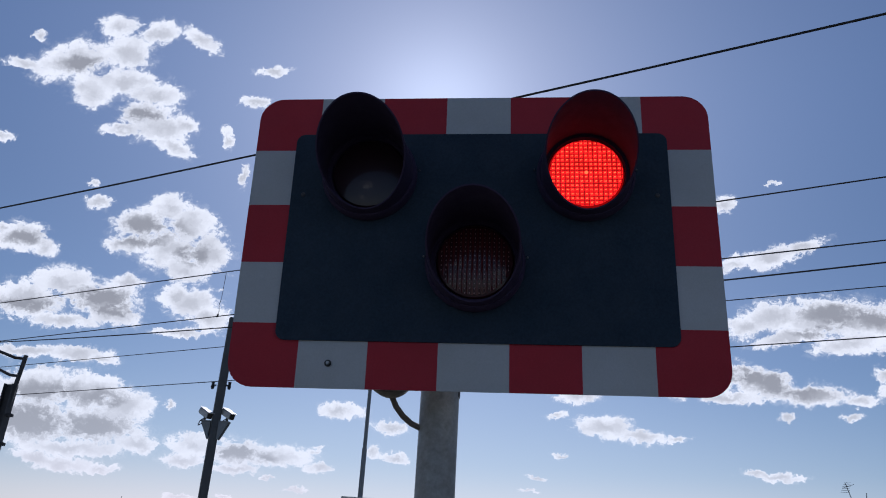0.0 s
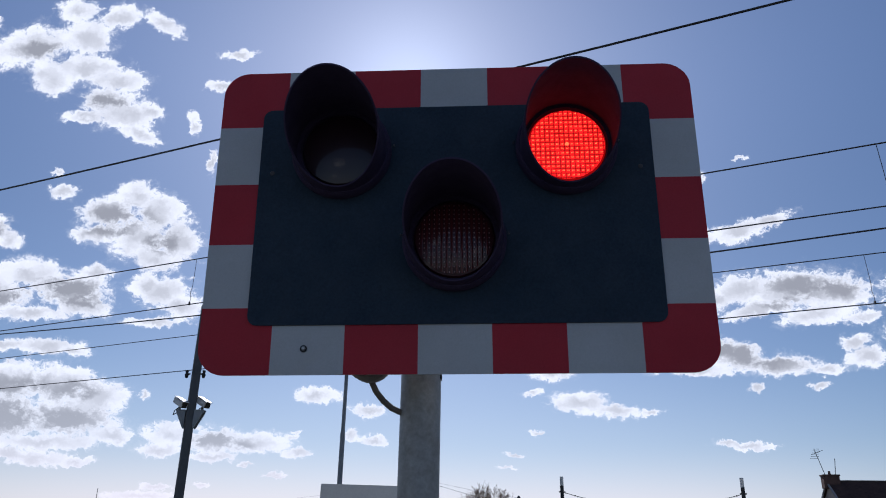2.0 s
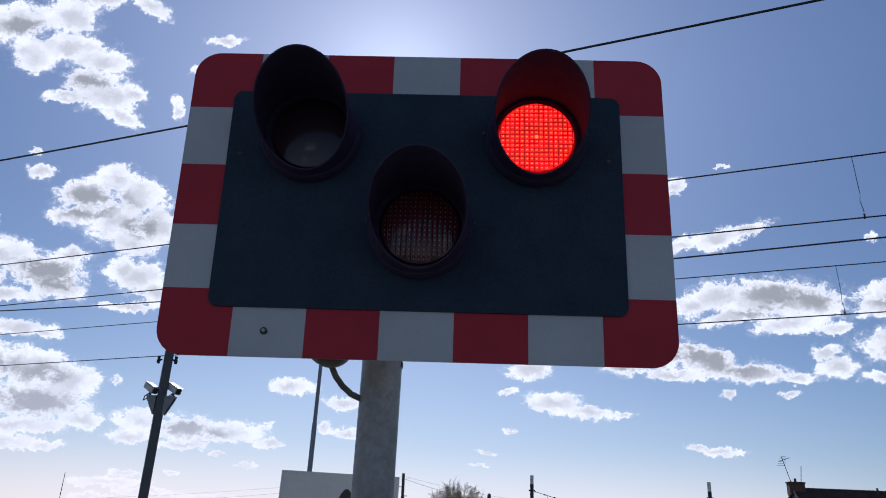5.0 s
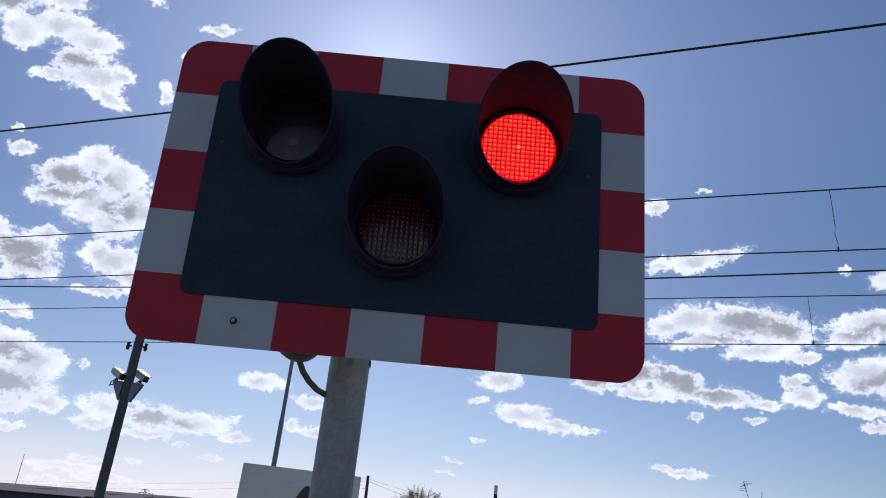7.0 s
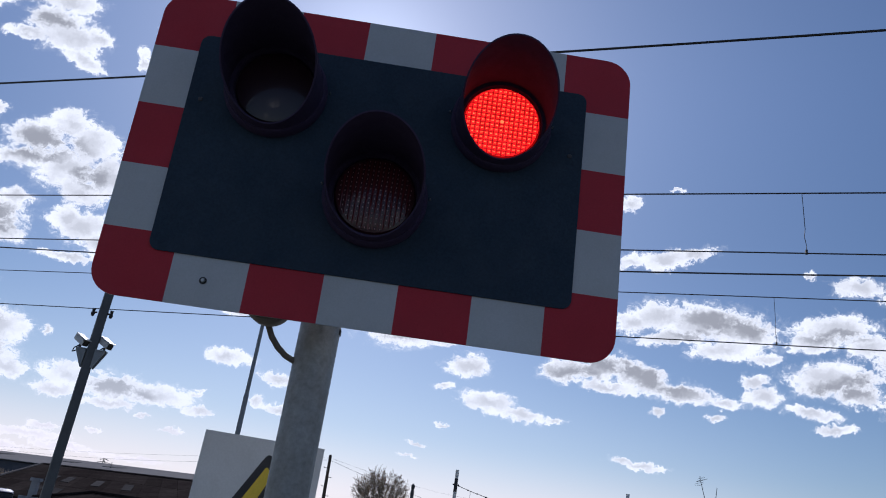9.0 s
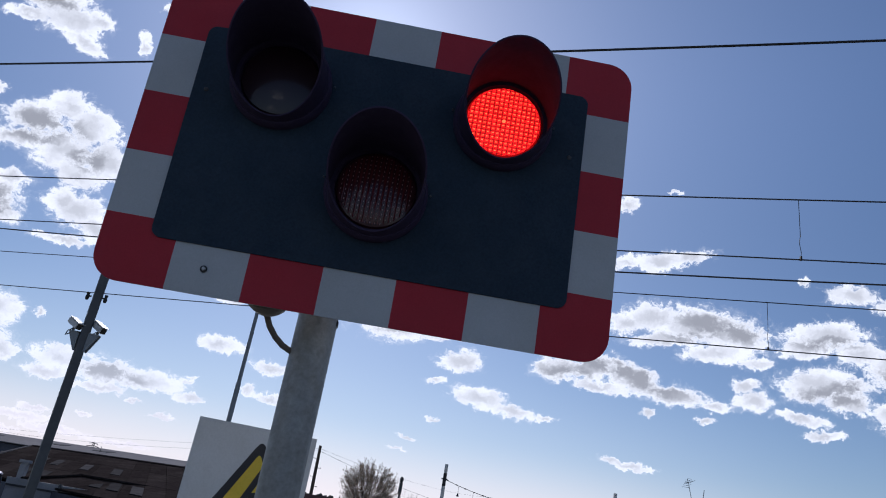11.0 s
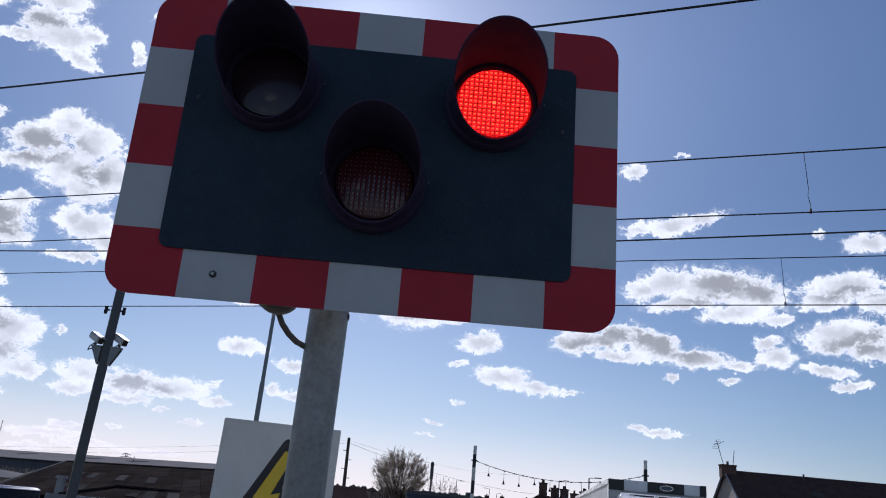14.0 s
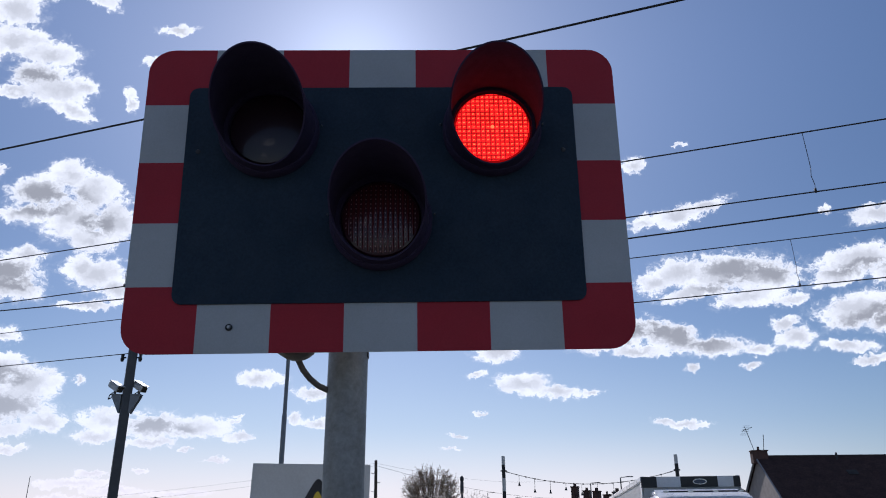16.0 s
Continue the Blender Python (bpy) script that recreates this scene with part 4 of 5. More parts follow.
bare_tree(0.35, 70, 9.0, "bare round-crowned tree in early bud", 5, 260, 10, 2.75, 3)
bare_tree(3.4, 95, 8.3, "thin bare tree behind the roofs", 8, 70, 5, 2.6, 1)
bare_tree(5.0, 120, 6.6, "small bare tree far down the road", 13, 60, 5, 2.0, 1)
bare_tree(-1.4, 90, 4.4, "low bare shrub beside the far roofs", 17, 60, 6, 1.9, 1)

# ---- far roofs and houses ----
def gable_house(name, az, d, yaw, length, depth, eave, ridge, wall, label, chimneys=()):
    """A house with its long side along local x; heights are above the ground there."""
    p = spot(az, d)
    g = land(*p)
    t = thing(name, (*p, g), label, "house")
    t.matrix_basis = pose(*p, g, 0, 0, yaw)
    l, w = length / 2, depth / 2
    bm = bmesh.new()
    prof = [(-w, -0.3), (w, -0.3), (w, eave), (0, ridge - 0.12), (-w, eave)]
    ends = [[bm.verts.new((x, y, z)) for y, z in prof] for x in (-l, l)]
    bm.faces.new(ends[0][::-1])
    bm.faces.new(ends[1])
    for k in range(5):
        bm.faces.new((ends[0][k], ends[0][(k + 1) % 5], ends[1][(k + 1) % 5], ends[1][k]))
    bmesh.ops.recalc_face_normals(bm, faces=bm.faces[:])
    part("wall", bm, wall, t)
    o = 0.3
    for s in (-1, 1):
        bm = bmesh.new()
        dz = (ridge - eave) * o / w
        q = [(-l - 0.2, s * (w + o), eave - dz), (l + 0.2, s * (w + o), eave - dz), (l + 0.2, 0, ridge), (-l - 0.2, 0, ridge)]
        lo = [bm.verts.new((x, y, z - 0.1)) for x, y, z in q]
        hi = [bm.verts.new((x, y, z + 0.02)) for x, y, z in q]
        bm.faces.new(lo[::-1]), bm.faces.new(hi)
        for k in range(4):
            bm.faces.new((lo[k], lo[(k + 1) % 4], hi[(k + 1) % 4], hi[k]))
        bmesh.ops.recalc_face_normals(bm, faces=bm.faces[:])
        part("roof", bm, ROOF_TILE, t, "dark tiled roof slope")
    for x, hgt, wd, pots in chimneys:
        ch = part("chimney", box(x - wd / 2, x + wd / 2, -0.35, 0.35, ridge - 0.6, ridge + hgt - 0.12, 0.02), BRICK, t, "brick chimney stack")
        part("chimney_cap", box(x - wd / 2 - 0.06, x + wd / 2 + 0.06, -0.41, 0.41, ridge + hgt - 0.12, ridge + hgt, 0.02), BRICK, ch)
        for k in range(pots):
            px = x + (k - (pots - 1) / 2) * wd * 0.55
            part("chimney_pot", tube([(px, 0, ridge + hgt), (px, 0, ridge + hgt + 0.25), (px, 0, ridge + hgt + 0.3)], [0.12, 0.095, 0.12], 10), POT, ch)
    return t, l, w


# the house by the road, gable end towards the crossing
house, l, w = gable_house("house", 30.1, 78.9, -3.0, 19.0, 9.5, 5.5, 9.47, RENDER, "two-storey house with dark tiled roof, pale gable and chimney", ((-9.35, 0.55, 1.35, 1),))
part("ridge_tiles", tube([(-9.6, 0, 9.48), (9.6, 0, 9.48)], 0.1, 6), RIDGE, house, "row of dark ridge tiles")
part("roof_vent", tube([(-2.6, -0.35, 9.0), (-2.6, -0.35, 9.74)], 0.09, 8), DARK_STEEL, house, "short vent pipe")
dz = (9.47 - 5.5) / 4.75
part("rooflight", slab([(-0.45, -0.3), (0.45, -0.3), (0.45, 0.3), (-0.45, 0.3)], -0.03, 0.03), ROOF_LIGHT, house, "small pale rooflight", pose(-2.2, -1.9, 9.47 - 1.9 * dz + 0.06) @ pose(0, 0, 0, math.degrees(math.atan(dz)) - 90, 0, 0))
for s in (-1, 1):
    part("verge_board", tube([(-9.72, s * 5.05, 5.2), (-9.72, 0, 9.45)], 0.09, 4), FASCIA, house, "pale verge board")


def aerial(x, lean, h, bars, label):
    t = thing("tv_aerial", (0, 0, 0), label, "aerial")
    t.matrix_basis = house.matrix_basis @ pose(x, 0, 9.95)
    a, b = Vector((0, 0, -0.35)), Vector((lean, 0, h))
    part("mast", tube([a, b], 0.028, 6), DARK_STEEL, t)
    if bars:
        boom = [b + Vector((-0.3, 0, -0.42)), b + Vector((0.7, 0, -0.05))]
        part("boom", tube(boom, 0.022, 5), DARK_STEEL, t)
        for k in range(bars):
            p = b + Vector((-0.12 + 0.06 * k, 0, -0.75 + 0.16 * k))
            part("element", tube([p - Vector((0.36 - 0.02 * k, 0, 0)), p + Vector((0.36 - 0.02 * k, 0, 0))], 0.016, 4), DARK_STEEL, t)


aerial(-9.62, -0.66, 2.2, 6, "rooftop television aerial leaning on the chimney")
aerial(-8.9, 0.22, 1.45, 0, "thin whip aerial beside the chimney")

# ---- lorry waiting at the crossing ----
TX, TY = 7.34, 19.1
g = land(TX, TY)
lorry = thing("lorry", (TX, TY, g), "white box lorry with black and white header at the crossing", "lorry")
lorry.matrix_basis = pose(TX, TY, g, 0, 0, -10)
top, hw, ln = 2.86 - g, 1.29, 16.0
part("box_body", box(-hw, hw, 0.02, ln, 1.0, top, 0.03), TRUCK_SIDE, lorry, "off-white box body")
for s in (-1, 1):
    part("roof_rail", box(*sorted((s * (hw - 0.10), s * (hw + 0.03))), 0.0, ln, top - 0.13, top + 0.025, 0.02), TRUCK_WHITE, lorry, "white top rail")
    part("side_panel_seam", box(*sorted((s * hw, s * (hw + 0.02))), 0.0, 0.32, 1.0, top - 0.13), TRUCK_WHITE, lorry)
xs = [-hw - 0.02, -0.89, -0.26, 0.72, 1.13, hw + 0.02]
for k, (a, b) in enumerate(zip(xs, xs[1:])):
    part("header_band", box(a, b, -0.03, 0.02, top - 0.27, top + 0.01), TRUCK_WHITE if k % 2 else TRUCK_BLACK, lorry, "white header panel" if k % 2 else "black header panel")
part("badge", slab([(0.185 * math.cos(a) + 0.25, 0.075 * math.sin(a) + top - 0.13) for a in (2 * math.pi * k / 24 for k in range(24))], -0.04, -0.031), CHROME, lorry, "plain silver oval badge")
part("badge_middle", slab([(0.165 * math.cos(a) + 0.25, 0.058 * math.sin(a) + top - 0.13) for a in (2 * math.pi * k / 24 for k in range(24))], -0.044, -0.041), WINDSCREEN, lorry, "dark blue middle of the badge")
# air deflector and cab
bm = bmesh.new()
sec = [(-0.15, top - 0.33, 1.08), (-0.75, top - 0.37, 1.12), (-1.05, top - 0.52, 1.14), (-1.1, top - 0.95, 1.14), (-0.15, top - 0.95, 1.14)]
rings = [[bm.verts.new((s * w, y, z)) for y, z, w in sec] for s in (-1, 1)]
for k in range(5):
    bm.faces.new((rings[0][k], rings[0][(k + 1) % 5], rings[1][(k + 1) % 5], rings[1][k]))
bm.faces.new(rings[0][::-1]), bm.faces.new(rings[1])
bmesh.ops.bevel(bm, geom=bm.edges[:], offset=0.06, segments=3, affect="EDGES")
part("air_deflector", bm, TRUCK_WHITE, lorry, "white roof air deflector", None, True)
bm = bmesh.new()
ct = top - 0.47
sec = [(-0.25, 0.7), (-0.25, ct), (-1.5, ct), (-2.0, ct - 0.16), (-2.25, ct - 1.0), (-2.32, 0.55)]
rings = [[bm.verts.new((s * 1.2, y, z)) for y, z in sec] for s in (-1, 1)]
for k in range(6):
    bm.faces.new((rings[0][k], rings[0][(k + 1) % 6], rings[1][(k + 1) % 6], rings[1][k]))
bm.faces.new(rings[0][::-1]), bm.faces.new(rings[1])
bmesh.ops.bevel(bm, geom=bm.edges[:], offset=0.09, segments=3, affect="EDGES")
bmesh.ops.recalc_face_normals(bm, faces=bm.faces[:])
cab = part("cab", bm, TRUCK_WHITE, lorry, "white rounded cab", None, True)
part("windscreen", slab([(-1.02, 0.0), (1.02, 0.0), (0.98, 0.78), (-0.98, 0.78)], -0.02, 0.02), WINDSCREEN, cab, "dark blue windscreen", pose(0, -2.27, ct - 0.98, -17, 0, 0))
part("roof_rack_bar", box(-0.95, 0.95, -1.75, -1.66, ct + 0.0, ct + 0.035, 0.01), TRUCK_BLACK, cab, "black bar on the cab roof")
for k in range(4):
    part("marker_light", box(-0.9 + 0.6 * k - 0.06, -0.9 + 0.6 * k + 0.06, -1.85, -1.76, ct - 0.01, ct + 0.04, 0.01), CHROME, cab)
part("chassis", box(-0.45, 0.45, -1.9, ln - 0.3, 0.6, 1.0), TRUCK_BLACK, lorry)
for y in (-1.2, 4.0, 9.6, 11.0):
    for s in (-1, 1):
        wheel = part("wheel", lathe([(0.28, -0.14), (0.48, -0.14), (0.52, -0.10), (0.52, 0.10), (0.48, 0.14), (0.28, 0.14)], 28), TYRE, lorry, "black tyre", pose(s * 1.05, y, 0.52, 0, 0, 90), True)
        part("rim", lathe([(0.0001, -0.08), (0.2, -0.08), (0.28, -0.12), (0.28, 0.12), (0.0001, 0.12)], 20), ALU, wheel, "", pose(s * 1.05, y, 0.52, 0, 0, 90))

# ---- terrace along the road and roofs far off ----
for k, (az, d, yaw, ridge, ch) in enumerate(((11.35, 88, 62, 4.15, ((-2.3, 1.3, 0.75, 2), (2.2, 1.05, 0.75, 2))), (12.9, 82, 62, 3.9, ((-2.4, 0.8, 0.7, 2), (1.5, 0.6, 0.7, 1))),
                                             (14.3, 76, 62, 3.8, ((-2.2, 0.55, 0.9, 2), (2.0, 0.6, 0.9, 1))), (21.9, 85, 60, 5.1, ()))):
    p = spot(az, d)
    up = ridge - 1.6 - land(*p)
    gable_house("terraced_house", az, d, yaw, 7.0, 6.0, up + 0.1, up + 1.85, BRICK, "small dark brick terraced house with chimneys", ch)
rnd = random.Random(3)
for k in range(22):
    az = -5.0 + k * 0.78 + rnd.uniform(-0.2, 0.2)
    d = rnd.uniform(135, 190)
    if 1.0 < az < 5.5:
        d += 25
    el = rnd.uniform(0.95, 1.25) + (0.15 if az > 6 else 0)
    p = spot(az, d)
    ridge = d * math.tan(radians(el)) + 1.6 - land(*p)
    gable_house("far_house", az, d, rnd.choice((0, 8, -12, 70, 95)), rnd.uniform(5, 9), 6.5, ridge - 2.0, ridge, rnd.choice((BRICK, RENDER)), "far brick house with a grey roof", ((rnd.uniform(-1.5, 1.5), 0.8, 0.8, 1),) if k % 2 else ())
bm = bmesh.new()
for k in range(900):
    az, d = rnd.uniform(-12, 14), rnd.uniform(200, 320)
    p = spot(az, d)
    z = 1.6 + d * math.tan(radians(rnd.uniform(0.2, 1.15)))
    r = rnd.uniform(0.5, 1.8)
    bmesh.ops.create_icosphere(bm, subdivisions=1, radius=r, matrix=pose(p[0], p[1], z, rnd.uniform(0, 90), rnd.uniform(0, 90), 0))
solo("far_trees", bm, HEDGE, "dark line of bare woodland far off", "trees", kind="stuff")

depot_at = spot(3.4, 62)
g = land(*depot_at)
depot = thing("depot_building", (*depot_at, g), "low blue-grey flat-roofed building behind the tree", "building")
zt2 = 1.6 + 62 * math.tan(radians(1.38)) - g
part("wall", box(-2.6, 3.4, 0, 6, -0.3, zt2 - 0.25), SHED_WALL, depot, "dark blue-grey cladding")
part("parapet", box(-2.65, 3.45, -0.05, 6.05, zt2 - 0.25, zt2, 0.02), STEEL, depot)
for x, w2, h in ((-1.2, 0.9, 0.12), (0.9, 0.7, 0.16), (2.3, 0.4, 0.3)):
    part("roof_unit", box(x, x + w2, 2, 3, zt2 + 0.001, zt2 + h, 0.02), STEEL, depot, "grey roof unit")
hut, l, w = gable_house("brick_hut", -4.35, 48, 20, 3.4, 3.0, 3.3, 4.05, BRICK, "small red brick hut with a pale roof edge")

bm = bmesh.new()
for k in range(700):
    az = rnd.uniform(-2.9, 1.6)
    d = rnd.uniform(64, 69)
    p = spot(az, d)
    g = land(*p)
    a = Vector((*p, g - 0.1))
    hgt = rnd.uniform(2.2, 1.6 - g + d * math.tan(radians(1.25)))
    b = a + Vector((rnd.uniform(-0.5, 0.5), rnd.uniform(-0.4, 0.4), hgt))
    tube([a, a.lerp(b, 0.5) + Vector((rnd.uniform(-0.2, 0.2), 0, 0)), b], [0.04, 0.03, 0.008], 3, bm, False)
solo("hedge", bm, TWIG, "leafless brown hedge under the tree", "hedge", kind="stuff")

# ---- factory sheds beyond the railway ----
def roof_piece(name, a, b, c, d, mat, parent, base, label="", lift=0.0, thick=0.06):
    """A sheet with corners a b c d (world places), thick downwards."""
    bm = bmesh.new()
    q = [Vector(v) - base for v in (a, b, c, d)]
    nrm = (q[1] - q[0]).cross(q[3] - q[0]).normalized()
    if nrm.z < 0:
        nrm = -nrm
    hi = [bm.verts.new(v + nrm * lift) for v in q]
    lo = [bm.verts.new(v + nrm * (lift - thick)) for v in q]
    bm.faces.new(hi), bm.faces.new(lo[::-1])
    for k in range(4):
        bm.faces.new((hi[k], lo[k], lo[(k + 1) % 4], hi[(k + 1) % 4]))
    bmesh.ops.recalc_face_normals(bm, faces=bm.faces[:])
    return part(name, bm, mat, parent, label)


def lerp(a, b, t):
    return Vector(a).lerp(Vector(b), t)


# long pale-roofed factory at the back
RL, RR = Vector((*spot(-27.4, 82), 3.64)), Vector((*spot(-12.7, 60), 3.64))
run = (RR - RL).normalized()
RL, RR = RL - run * 40, RR + run * 4
toward = Vector((run.y, -run.x, 0))
EL_, ER = RL + toward * 5.2 - Vector((0, 0, 0.80)), RR + toward * 5.2 - Vector((0, 0, 0.80))
BL, BR = RL - toward * 9 - Vector((0, 0, 1.6)), RR - toward * 9 - Vector((0, 0, 1.6))
base = lerp(RL, RR, 0.5)
base.z = land(base.x, base.y)
factory = thing("factory", tuple(base), "long low factory with a pale sheet roof and dark blue cladding", "building")
for k in range(16):
    t0, t1 = k / 16, (k + 1) / 16 - 0.0006
    roof_piece("roof_sheet", lerp(EL_, ER, t0), lerp(EL_, ER, t1), lerp(RL, RR, t1), lerp(RL, RR, t0), SHED_PALE, factory, base, "pale weathered sheet roofing")
roof_piece("back_roof", BL, BR, RR, RL, SHED_PALE, factory, base)
for k in (4, 6.3, 8.5, 10.6, 12.4, 13.5):
    t0, t1 = k / 16, (k + 0.35) / 16
    roof_piece("roof_patch", lerp(lerp(EL_, ER, t0), lerp(RL, RR, t0), 0.55), lerp(lerp(EL_, ER, t1), lerp(RL, RR, t1), 0.55), lerp(lerp(EL_, ER, t1), lerp(RL, RR, t1), 0.72), lerp(lerp(EL_, ER, t0), lerp(RL, RR, t0), 0.66), PATCH, factory, base, "grey patch in the roof", 0.03)
bm = bmesh.new()
ins = toward * -0.3
q = [EL_ + ins, ER + ins, BR - ins, BL - ins]
lo = [bm.verts.new(Vector((v.x, v.y, -3)) - base) for v in q]
hi = [bm.verts.new(v - Vector((0, 0, 0.1)) - base) for v in q]
for k in range(4):
    bm.faces.new((lo[k], lo[(k + 1) % 4], hi[(k + 1) % 4], hi[k]))
bmesh.ops.recalc_face_normals(bm, faces=bm.faces[:])
part("wall", bm, SHED_WALL, factory, "dark blue clad wall")
p = lerp(lerp(EL_, ER, 0.86), lerp(RL, RR, 0.86), 0.5) - base
part("roof_vent", tube([p - Vector((0, 0, 0.1)), p + Vector((0, 0, 0.4))], 0.028, 6), DARK_STEEL, factory)

wire(tp_top, lerp(RL, RR, 0.62) + Vector((0, 0, 0.1)), 0.006, CABLE, "telephone_wire", "slack telephone wire to the factory roof", 0.5)
wire(tp_top + Vector((0, 0, 0.15)), lerp(RL, RR, 0.45) + Vector((0, 0, 0.1)), 0.005, CABLE, "telephone_wire", "slack telephone wire to the factory roof", 0.4)

# dark moss-stained shed in front of it
SRL, SRR = Vector((*spot(-22.58, 50), 2.53)), Vector((*spot(-12.6, 37.5), 2.53))
run = (SRR - SRL).normalized()
SRR = SRR + run * 2
SEL = Vector((*spot(-26.6, 33), 1.6 - 33 * math.tan(radians(1.0))))
SER = SEL + (SRR - SRL)
base = lerp(SRL, SER, 0.5)
base.z = land(base.x, base.y)
shed = thing("old_shed", tuple(base), "low old shed with a dark moss-stained roof and grimy rooflights", "building")
n = 14
for k in range(n):
    t0, t1 = k / n, (k + 1) / n - 0.001
    for v0, v1 in ((0.0, 0.34), (0.34, 0.67), (0.67, 1.0)):
        c = [lerp(lerp(SEL, SER, t), lerp(SRL, SRR, t), v) for t, v in ((t0, v0), (t1, v0), (t1, v1), (t0, v1))]
        roof_piece("roof_sheet", *c, SHED_ROOF, shed, base, "dark moss-stained roof sheet", 0.02 * v0)
for k in range(1, n):
    for v0, v1, o in ((0.44, 0.60, 0.0), (0.12, 0.26, 0.45)):
        t0 = (k + o + rnd.uniform(-0.1, 0.1)) / n
        t1 = t0 + 0.55 / n
        if rnd.random() < 0.45:
            continue
        c = [lerp(lerp(SEL, SER, t), lerp(SRL, SRR, t), v) for t, v in ((t0, v0), (t1, v0), (t1, v1), (t0, v1))]
        roof_piece("rooflight", *c, ROOF_LIGHT, shed, base, "grimy grey rooflight", 0.03, 0.02)
part("ridge_cap", tube([SRL - base, SRR - base], 0.09, 6), SHED_ROOF, shed)
part("verge", tube([SEL - base + Vector((0, 0, 0.06)), SRL - base + Vector((0, 0, 0.06))], 0.045, 4), PATCH, shed, "pale verge strip")
bm = bmesh.new()
deep = Vector((run.y, -run.x, 0)) * -8
q = [SEL, SER, SRR, SRR + deep, SRL + deep, SRL]
lo = [bm.verts.new(Vector((v.x, v.y, -3)) - base) for v in q]
hi = [bm.verts.new(v - Vector((0, 0, 0.12 if i in (0, 1, 2, 5) else 2.0)) - base) for i, v in enumerate(q)]
for k in range(6):
    bm.faces.new((lo[k], lo[(k + 1) % 6], hi[(k + 1) % 6], hi[k]))
bmesh.ops.recalc_face_normals(bm, faces=bm.faces[:])
part("wall", bm, SHED_WALL, shed, "dark wall")
roof_piece("back_roof", SRL, SRR, SRR + deep - Vector((0, 0, 1.9)), SRL + deep - Vector((0, 0, 1.9)), SHED_ROOF, shed, base)

# brown shrubs and a small canopy beside the shed
bm = bmesh.new()
for k in range(420):
    az, d = rnd.uniform(-29, -22.9), rnd.uniform(52, 56)
    p = spot(az, d)
    g = land(*p)
    a = Vector((*p, g - 0.1))
    b = a + Vector((rnd.uniform(-0.8, 0.8), rnd.uniform(-0.4, 0.4), 1.6 - g + d * math.tan(radians(rnd.uniform(-0.1, 0.62)))))
    tube([a, a.lerp(b, 0.6) + Vector((rnd.uniform(-0.3, 0.3), 0, 0)), b], [0.05, 0.035, 0.01], 3, bm, False)
solo("shrubs", bm, TWIG, "leafless brown shrubs against the factory wall", "shrubs", kind="stuff")
c0 = Vector((*spot(-25.2, 40), 1.6))
base = Vector((c0.x, c0.y, land(c0.x, c0.y)))
canopy = thing("canopy", tuple(base), "small pale sheet canopy beside the shed", "canopy")
roof_piece("roof_sheet", c0 + Vector((-0.9, 0, 0.15)), c0 + Vector((-0.35, -1.6, -0.2)), c0 + Vector((0.75, -1.4, -0.15)), c0 + Vector((0.55, 0.2, 0.02)), SHED_PALE, canopy, base, "pale sheet roof")
for dx, dy in ((-0.7, -0.1), (-0.3, -1.4), (0.6, -1.2), (0.45, 0.1)):
    part("post", tube([(dx, dy, -0.1), (dx, dy, c0.z - base.z - 0.12)], 0.04, 6), STEEL, canopy)

# lean-to with a pale fascia before the shed
LL, LR = Vector((*spot(-23.3, 27), 1.6 - 27 * math.tan(radians(1.13)))), Vector((*spot(-11.5, 25), 1.6 - 25 * math.tan(radians(1.2))))
run2 = (LR - LL).normalized()
inw = Vector((-run2.y, run2.x, 0))
base = lerp(LL, LR, 0.5)
base.z = land(base.x, base.y)
lean = thing("lean_to", tuple(base), "low lean-to with a mossy roof and pale metal fascia", "building")
hi_l, hi_r = LL + run2 * 1.1 + inw * 2.6 + Vector((0, 0, 0.38)), LR + inw * 2.6 + Vector((0, 0, 0.38))
for k in range(8):
    t0, t1 = k / 8, (k + 1) / 8 - 0.002
    roof_piece("roof_sheet", lerp(LL + run2 * 0.4, LR, t0), lerp(LL + run2 * 0.4, LR, t1), lerp(hi_l, hi_r, t1), lerp(hi_l, hi_r, t0), SHED_ROOF, lean, base, "mossy roof sheet")
for z0, z1, o, m in ((-0.14, 0.05, 0.06, FASCIA), (-0.20, -0.14, 0.03, DARK_STEEL), (-2.6, -0.20, 0.0, FASCIA)):
    a, b = LL - inw * o, LR - inw * o
    bm = bmesh.new()
    q = [a + Vector((0, 0, z0)), b + Vector((0, 0, z0)), b + Vector((0, 0, z1)), a + Vector((0, 0, z1))]
    f = [bm.verts.new(v - base) for v in q]
    k2 = [bm.verts.new(v + inw * 0.12 - base) for v in q]
    bm.faces.new(f), bm.faces.new(k2[::-1])
    for k in range(4):
        bm.faces.new((f[k], k2[k], k2[(k + 1) % 4], f[(k + 1) % 4]))
    bmesh.ops.recalc_face_normals(bm, faces=bm.faces[:])
    part({0.06: "fascia", 0.03: "gutter", 0.0: "wall"}[o], bm, m, lean, "pale metal fascia" if o == 0.06 else "")
part("top_flashing", tube([LL + run2 * 0.4 - base + Vector((0, 0, 0.06)), hi_l - base + Vector((0, 0, 0.05)), hi_r - base + Vector((0, 0, 0.05))], 0.05, 6), SHED_ROOF, lean, "dark flashing along the top of the roof")
p = lerp(LL, LR, 0.29) - base - inw * 0.12
part("downpipe", tube([p + Vector((0, 0, 0.08)), p - Vector((0, 0, 2.4))], 0.045, 8), STEEL, lean, "grey downpipe")
p = LL + run2 * 0.12 + inw * 0.5
flue = thing("flue", (p.x, p.y, p.z + 0.0), "short square grey flue with a flat cap", "flue")
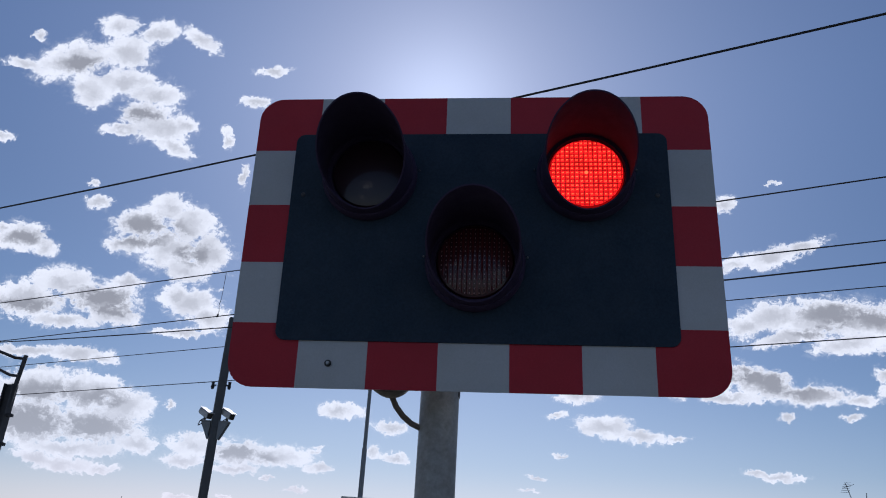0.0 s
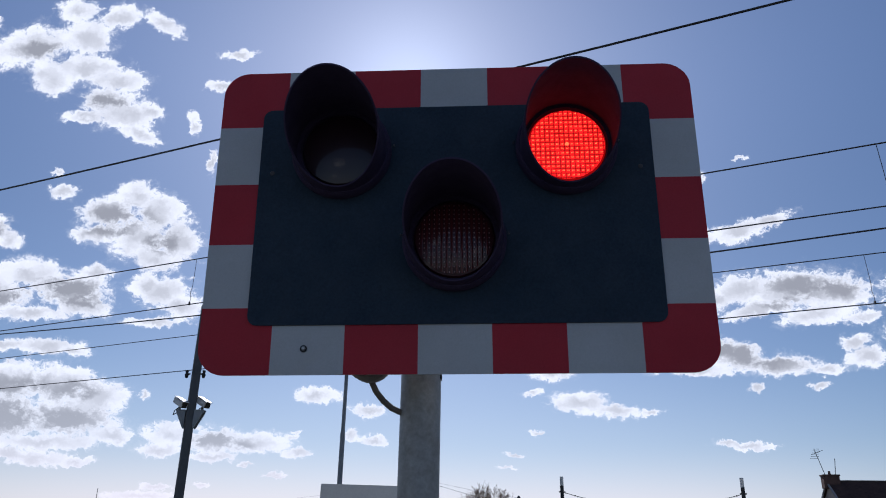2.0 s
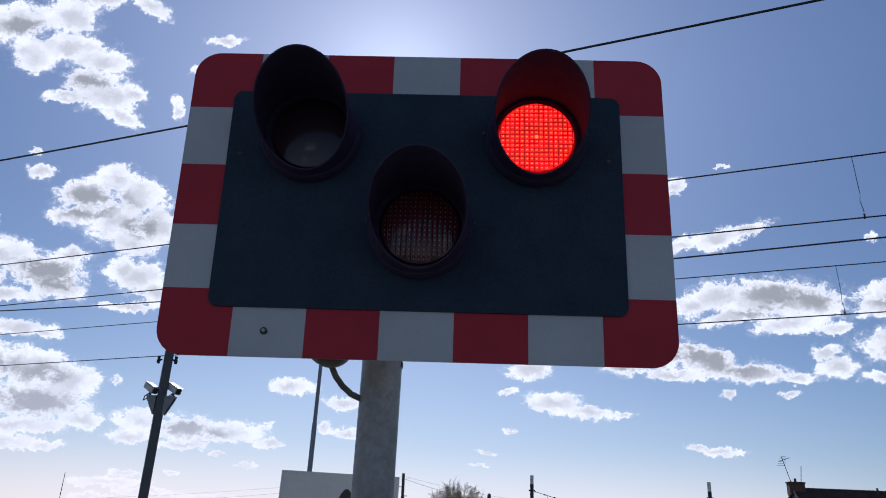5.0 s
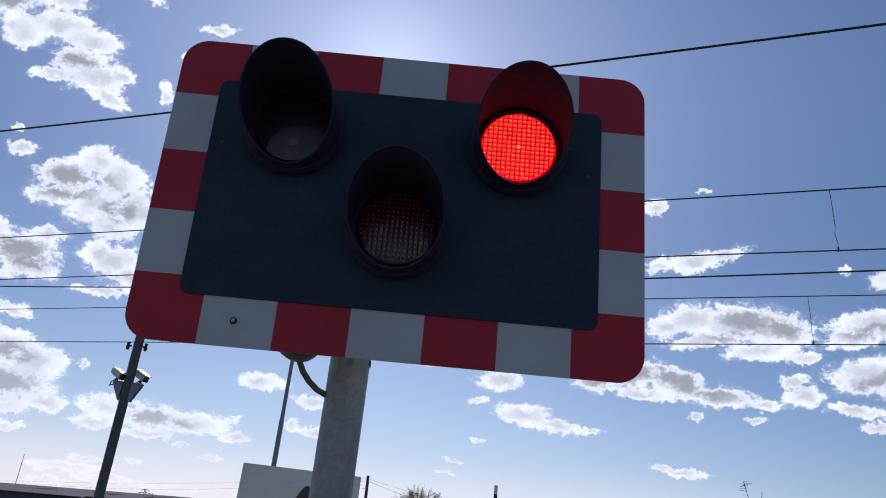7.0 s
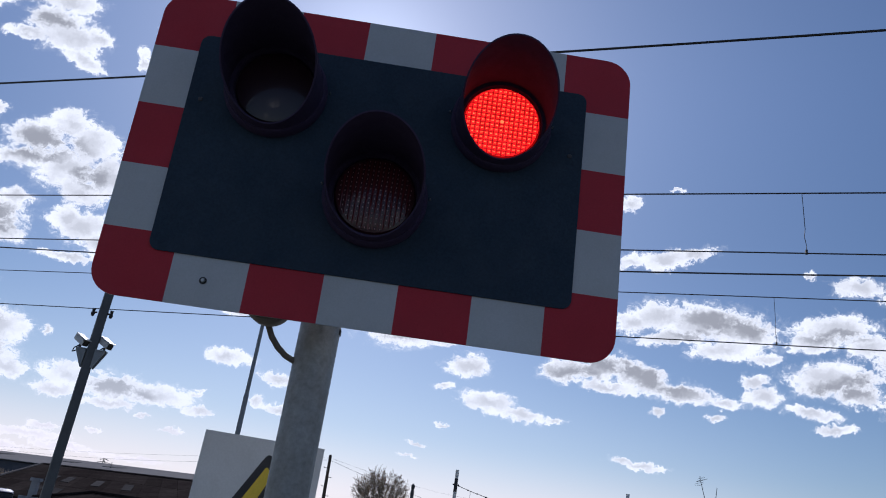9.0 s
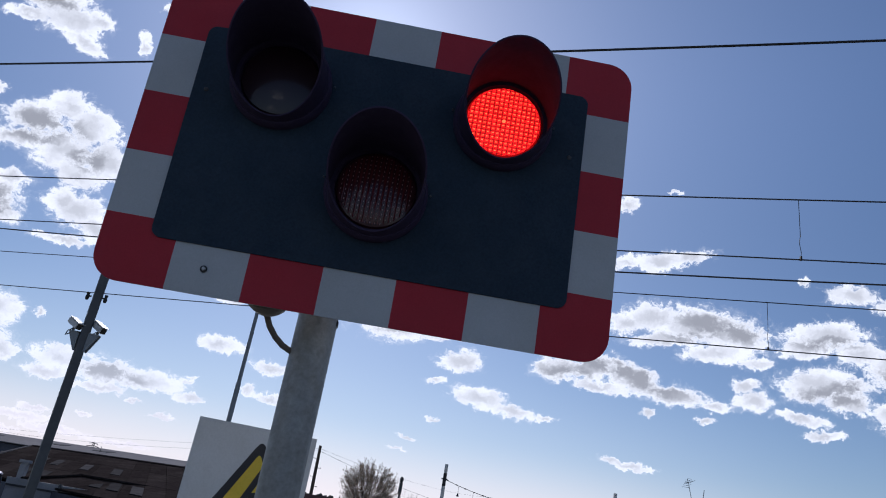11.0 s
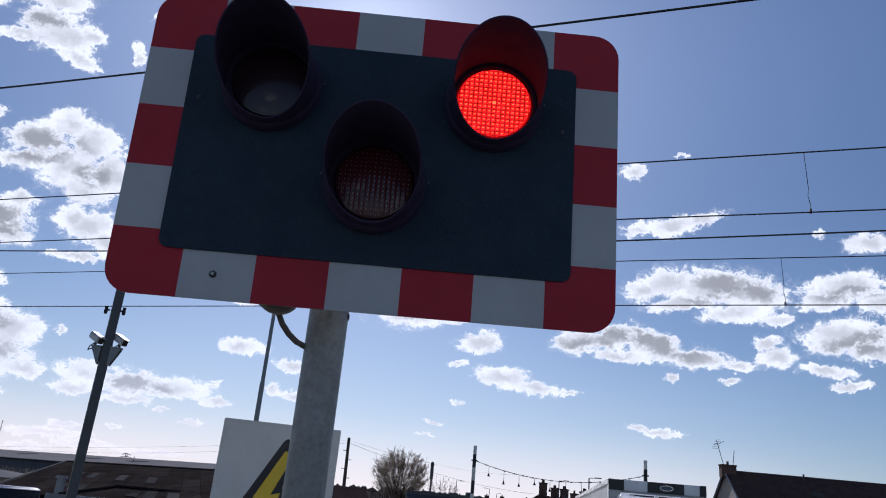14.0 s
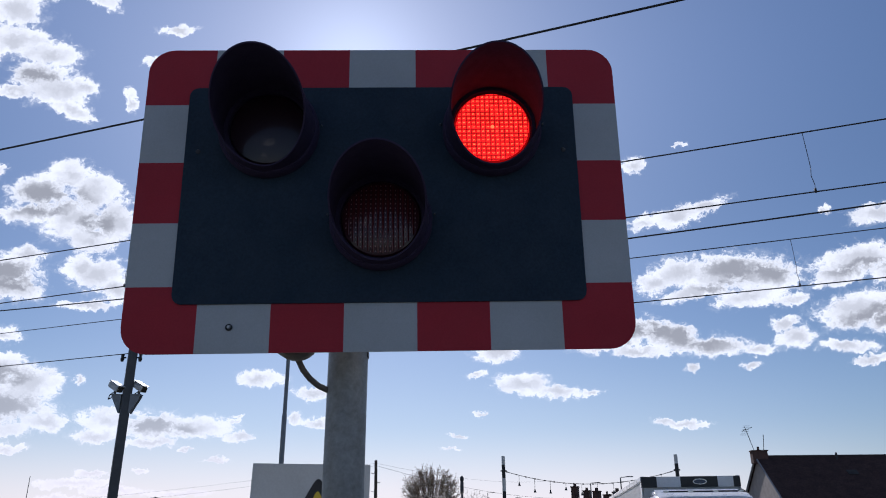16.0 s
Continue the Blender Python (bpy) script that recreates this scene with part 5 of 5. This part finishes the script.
part("shaft", box(-0.10, 0.10, -0.10, 0.10, -0.2, 0.50, 0.01), FASCIA, flue)
part("cap", box(-0.15, 0.15, -0.15, 0.15, 0.50, 0.60, 0.015), FASCIA, flue)
part("base_collar", box(-0.18, 0.3, -0.18, 0.18, -0.1, 0.04, 0.015), FASCIA, flue)

# cars parked beside the lean-to
def parked_car(az, d, el, yaw, paint, label):
    p = spot(az, d)
    g = land(*p)
    car = thing("car", (*p, g), label, "car", "")
    car.matrix_basis = pose(*p, g, 0, 0, yaw)
    ht = 1.6 + d * math.tan(radians(el)) - g
    bm = bmesh.new()
    sec = [(-2.2, 0.35), (-2.25, 0.8), (-1.35, 1.0), (1.9, 1.02), (2.2, 0.9), (2.2, 0.35)]
    rings = [[bm.verts.new((s * 0.88, y, z)) for y, z in sec] for s in (-1, 1)]
    for k in range(6):
        bm.faces.new((rings[0][k], rings[0][(k + 1) % 6], rings[1][(k + 1) % 6], rings[1][k]))
    bm.faces.new(rings[0][::-1]), bm.faces.new(rings[1])
    bmesh.ops.bevel(bm, geom=bm.edges[:], offset=0.08, segments=2, affect="EDGES")
    bmesh.ops.recalc_face_normals(bm, faces=bm.faces[:])
    part("body", bm, paint, car, "", None, True)

    def cabin(bottom, top, w0, w1, mat, name, lab):
        bm = bmesh.new()
        lo = [bm.verts.new((sx * w0, y, bottom[2])) for sx, y in ((-1, bottom[0]), (1, bottom[0]), (1, bottom[1]), (-1, bottom[1]))]
        hi = [bm.verts.new((sx * w1, y, top[2])) for sx, y in ((-1, top[0]), (1, top[0]), (1, top[1]), (-1, top[1]))]
        bm.faces.new(lo[::-1]), bm.faces.new(hi)
        for k in range(4):
            bm.faces.new((lo[k], lo[(k + 1) % 4], hi[(k + 1) % 4], hi[k]))
        bmesh.ops.bevel(bm, geom=bm.edges[:], offset=0.03, segments=2, affect="EDGES")
        part(name, bm, mat, car, lab, None, True)

    cabin((-1.3, 1.85, 0.98), (-0.55, 1.45, ht - 0.06), 0.84, 0.68, GLASS_DARK, "glasshouse", "dark car windows")
    cabin((-0.6, 1.5, ht - 0.07), (-0.45, 1.35, ht), 0.70, 0.62, paint, "roof", "")
    for s in (-1, 1):
        for y in (-1.4, 1.4):
            part("wheel", lathe([(0.0001, -0.1), (0.3, -0.1), (0.33, -0.07), (0.33, 0.07), (0.3, 0.1), (0.0001, 0.1)], 20), TYRE, car, "black wheel", pose(s * 0.82, y, 0.33, 0, 0, 90), True)


parked_car(-23.9, 32.0, -1.1, 24, CAR_RED, "dark red parked car beside the sheds")
parked_car(-25.3, 24.0, -0.8, 24, CAR_BLUE, "tall dark blue parked car with a dark windscreen")

# far pylon over the factory roof
p = spot(-18.98, 320)
g = land(*p)
pylon = thing("pylon", (*p, g), "far lattice electricity pylon", "pylon")
zp = 1.6 + 320 * math.tan(radians(2.05)) - g
for s in (-1, 1):
    part("leg", tube([(s * 1.6, 0, 0), (s * 0.2, 0, zp)], 0.16, 4), STEEL, pylon)
for h, l in ((0.97, 1.6), (0.9, 2.4), (0.82, 1.8)):
    part("cross_arm", tube([(-l, 0, zp * h), (0, 0, zp * h + 0.5), (l, 0, zp * h)], 0.16, 4), STEEL, pylon)
p = spot(-26.9, 150)
g = land(*p)
whip = solo("radio_mast", tube([(0, 0, 0), (0, 0, 1.6 - g + 150 * math.tan(radians(3.3)))], [0.09, 0.05], 6), STEEL, "thin radio mast beyond the factory", "mast", at=(*p, g))
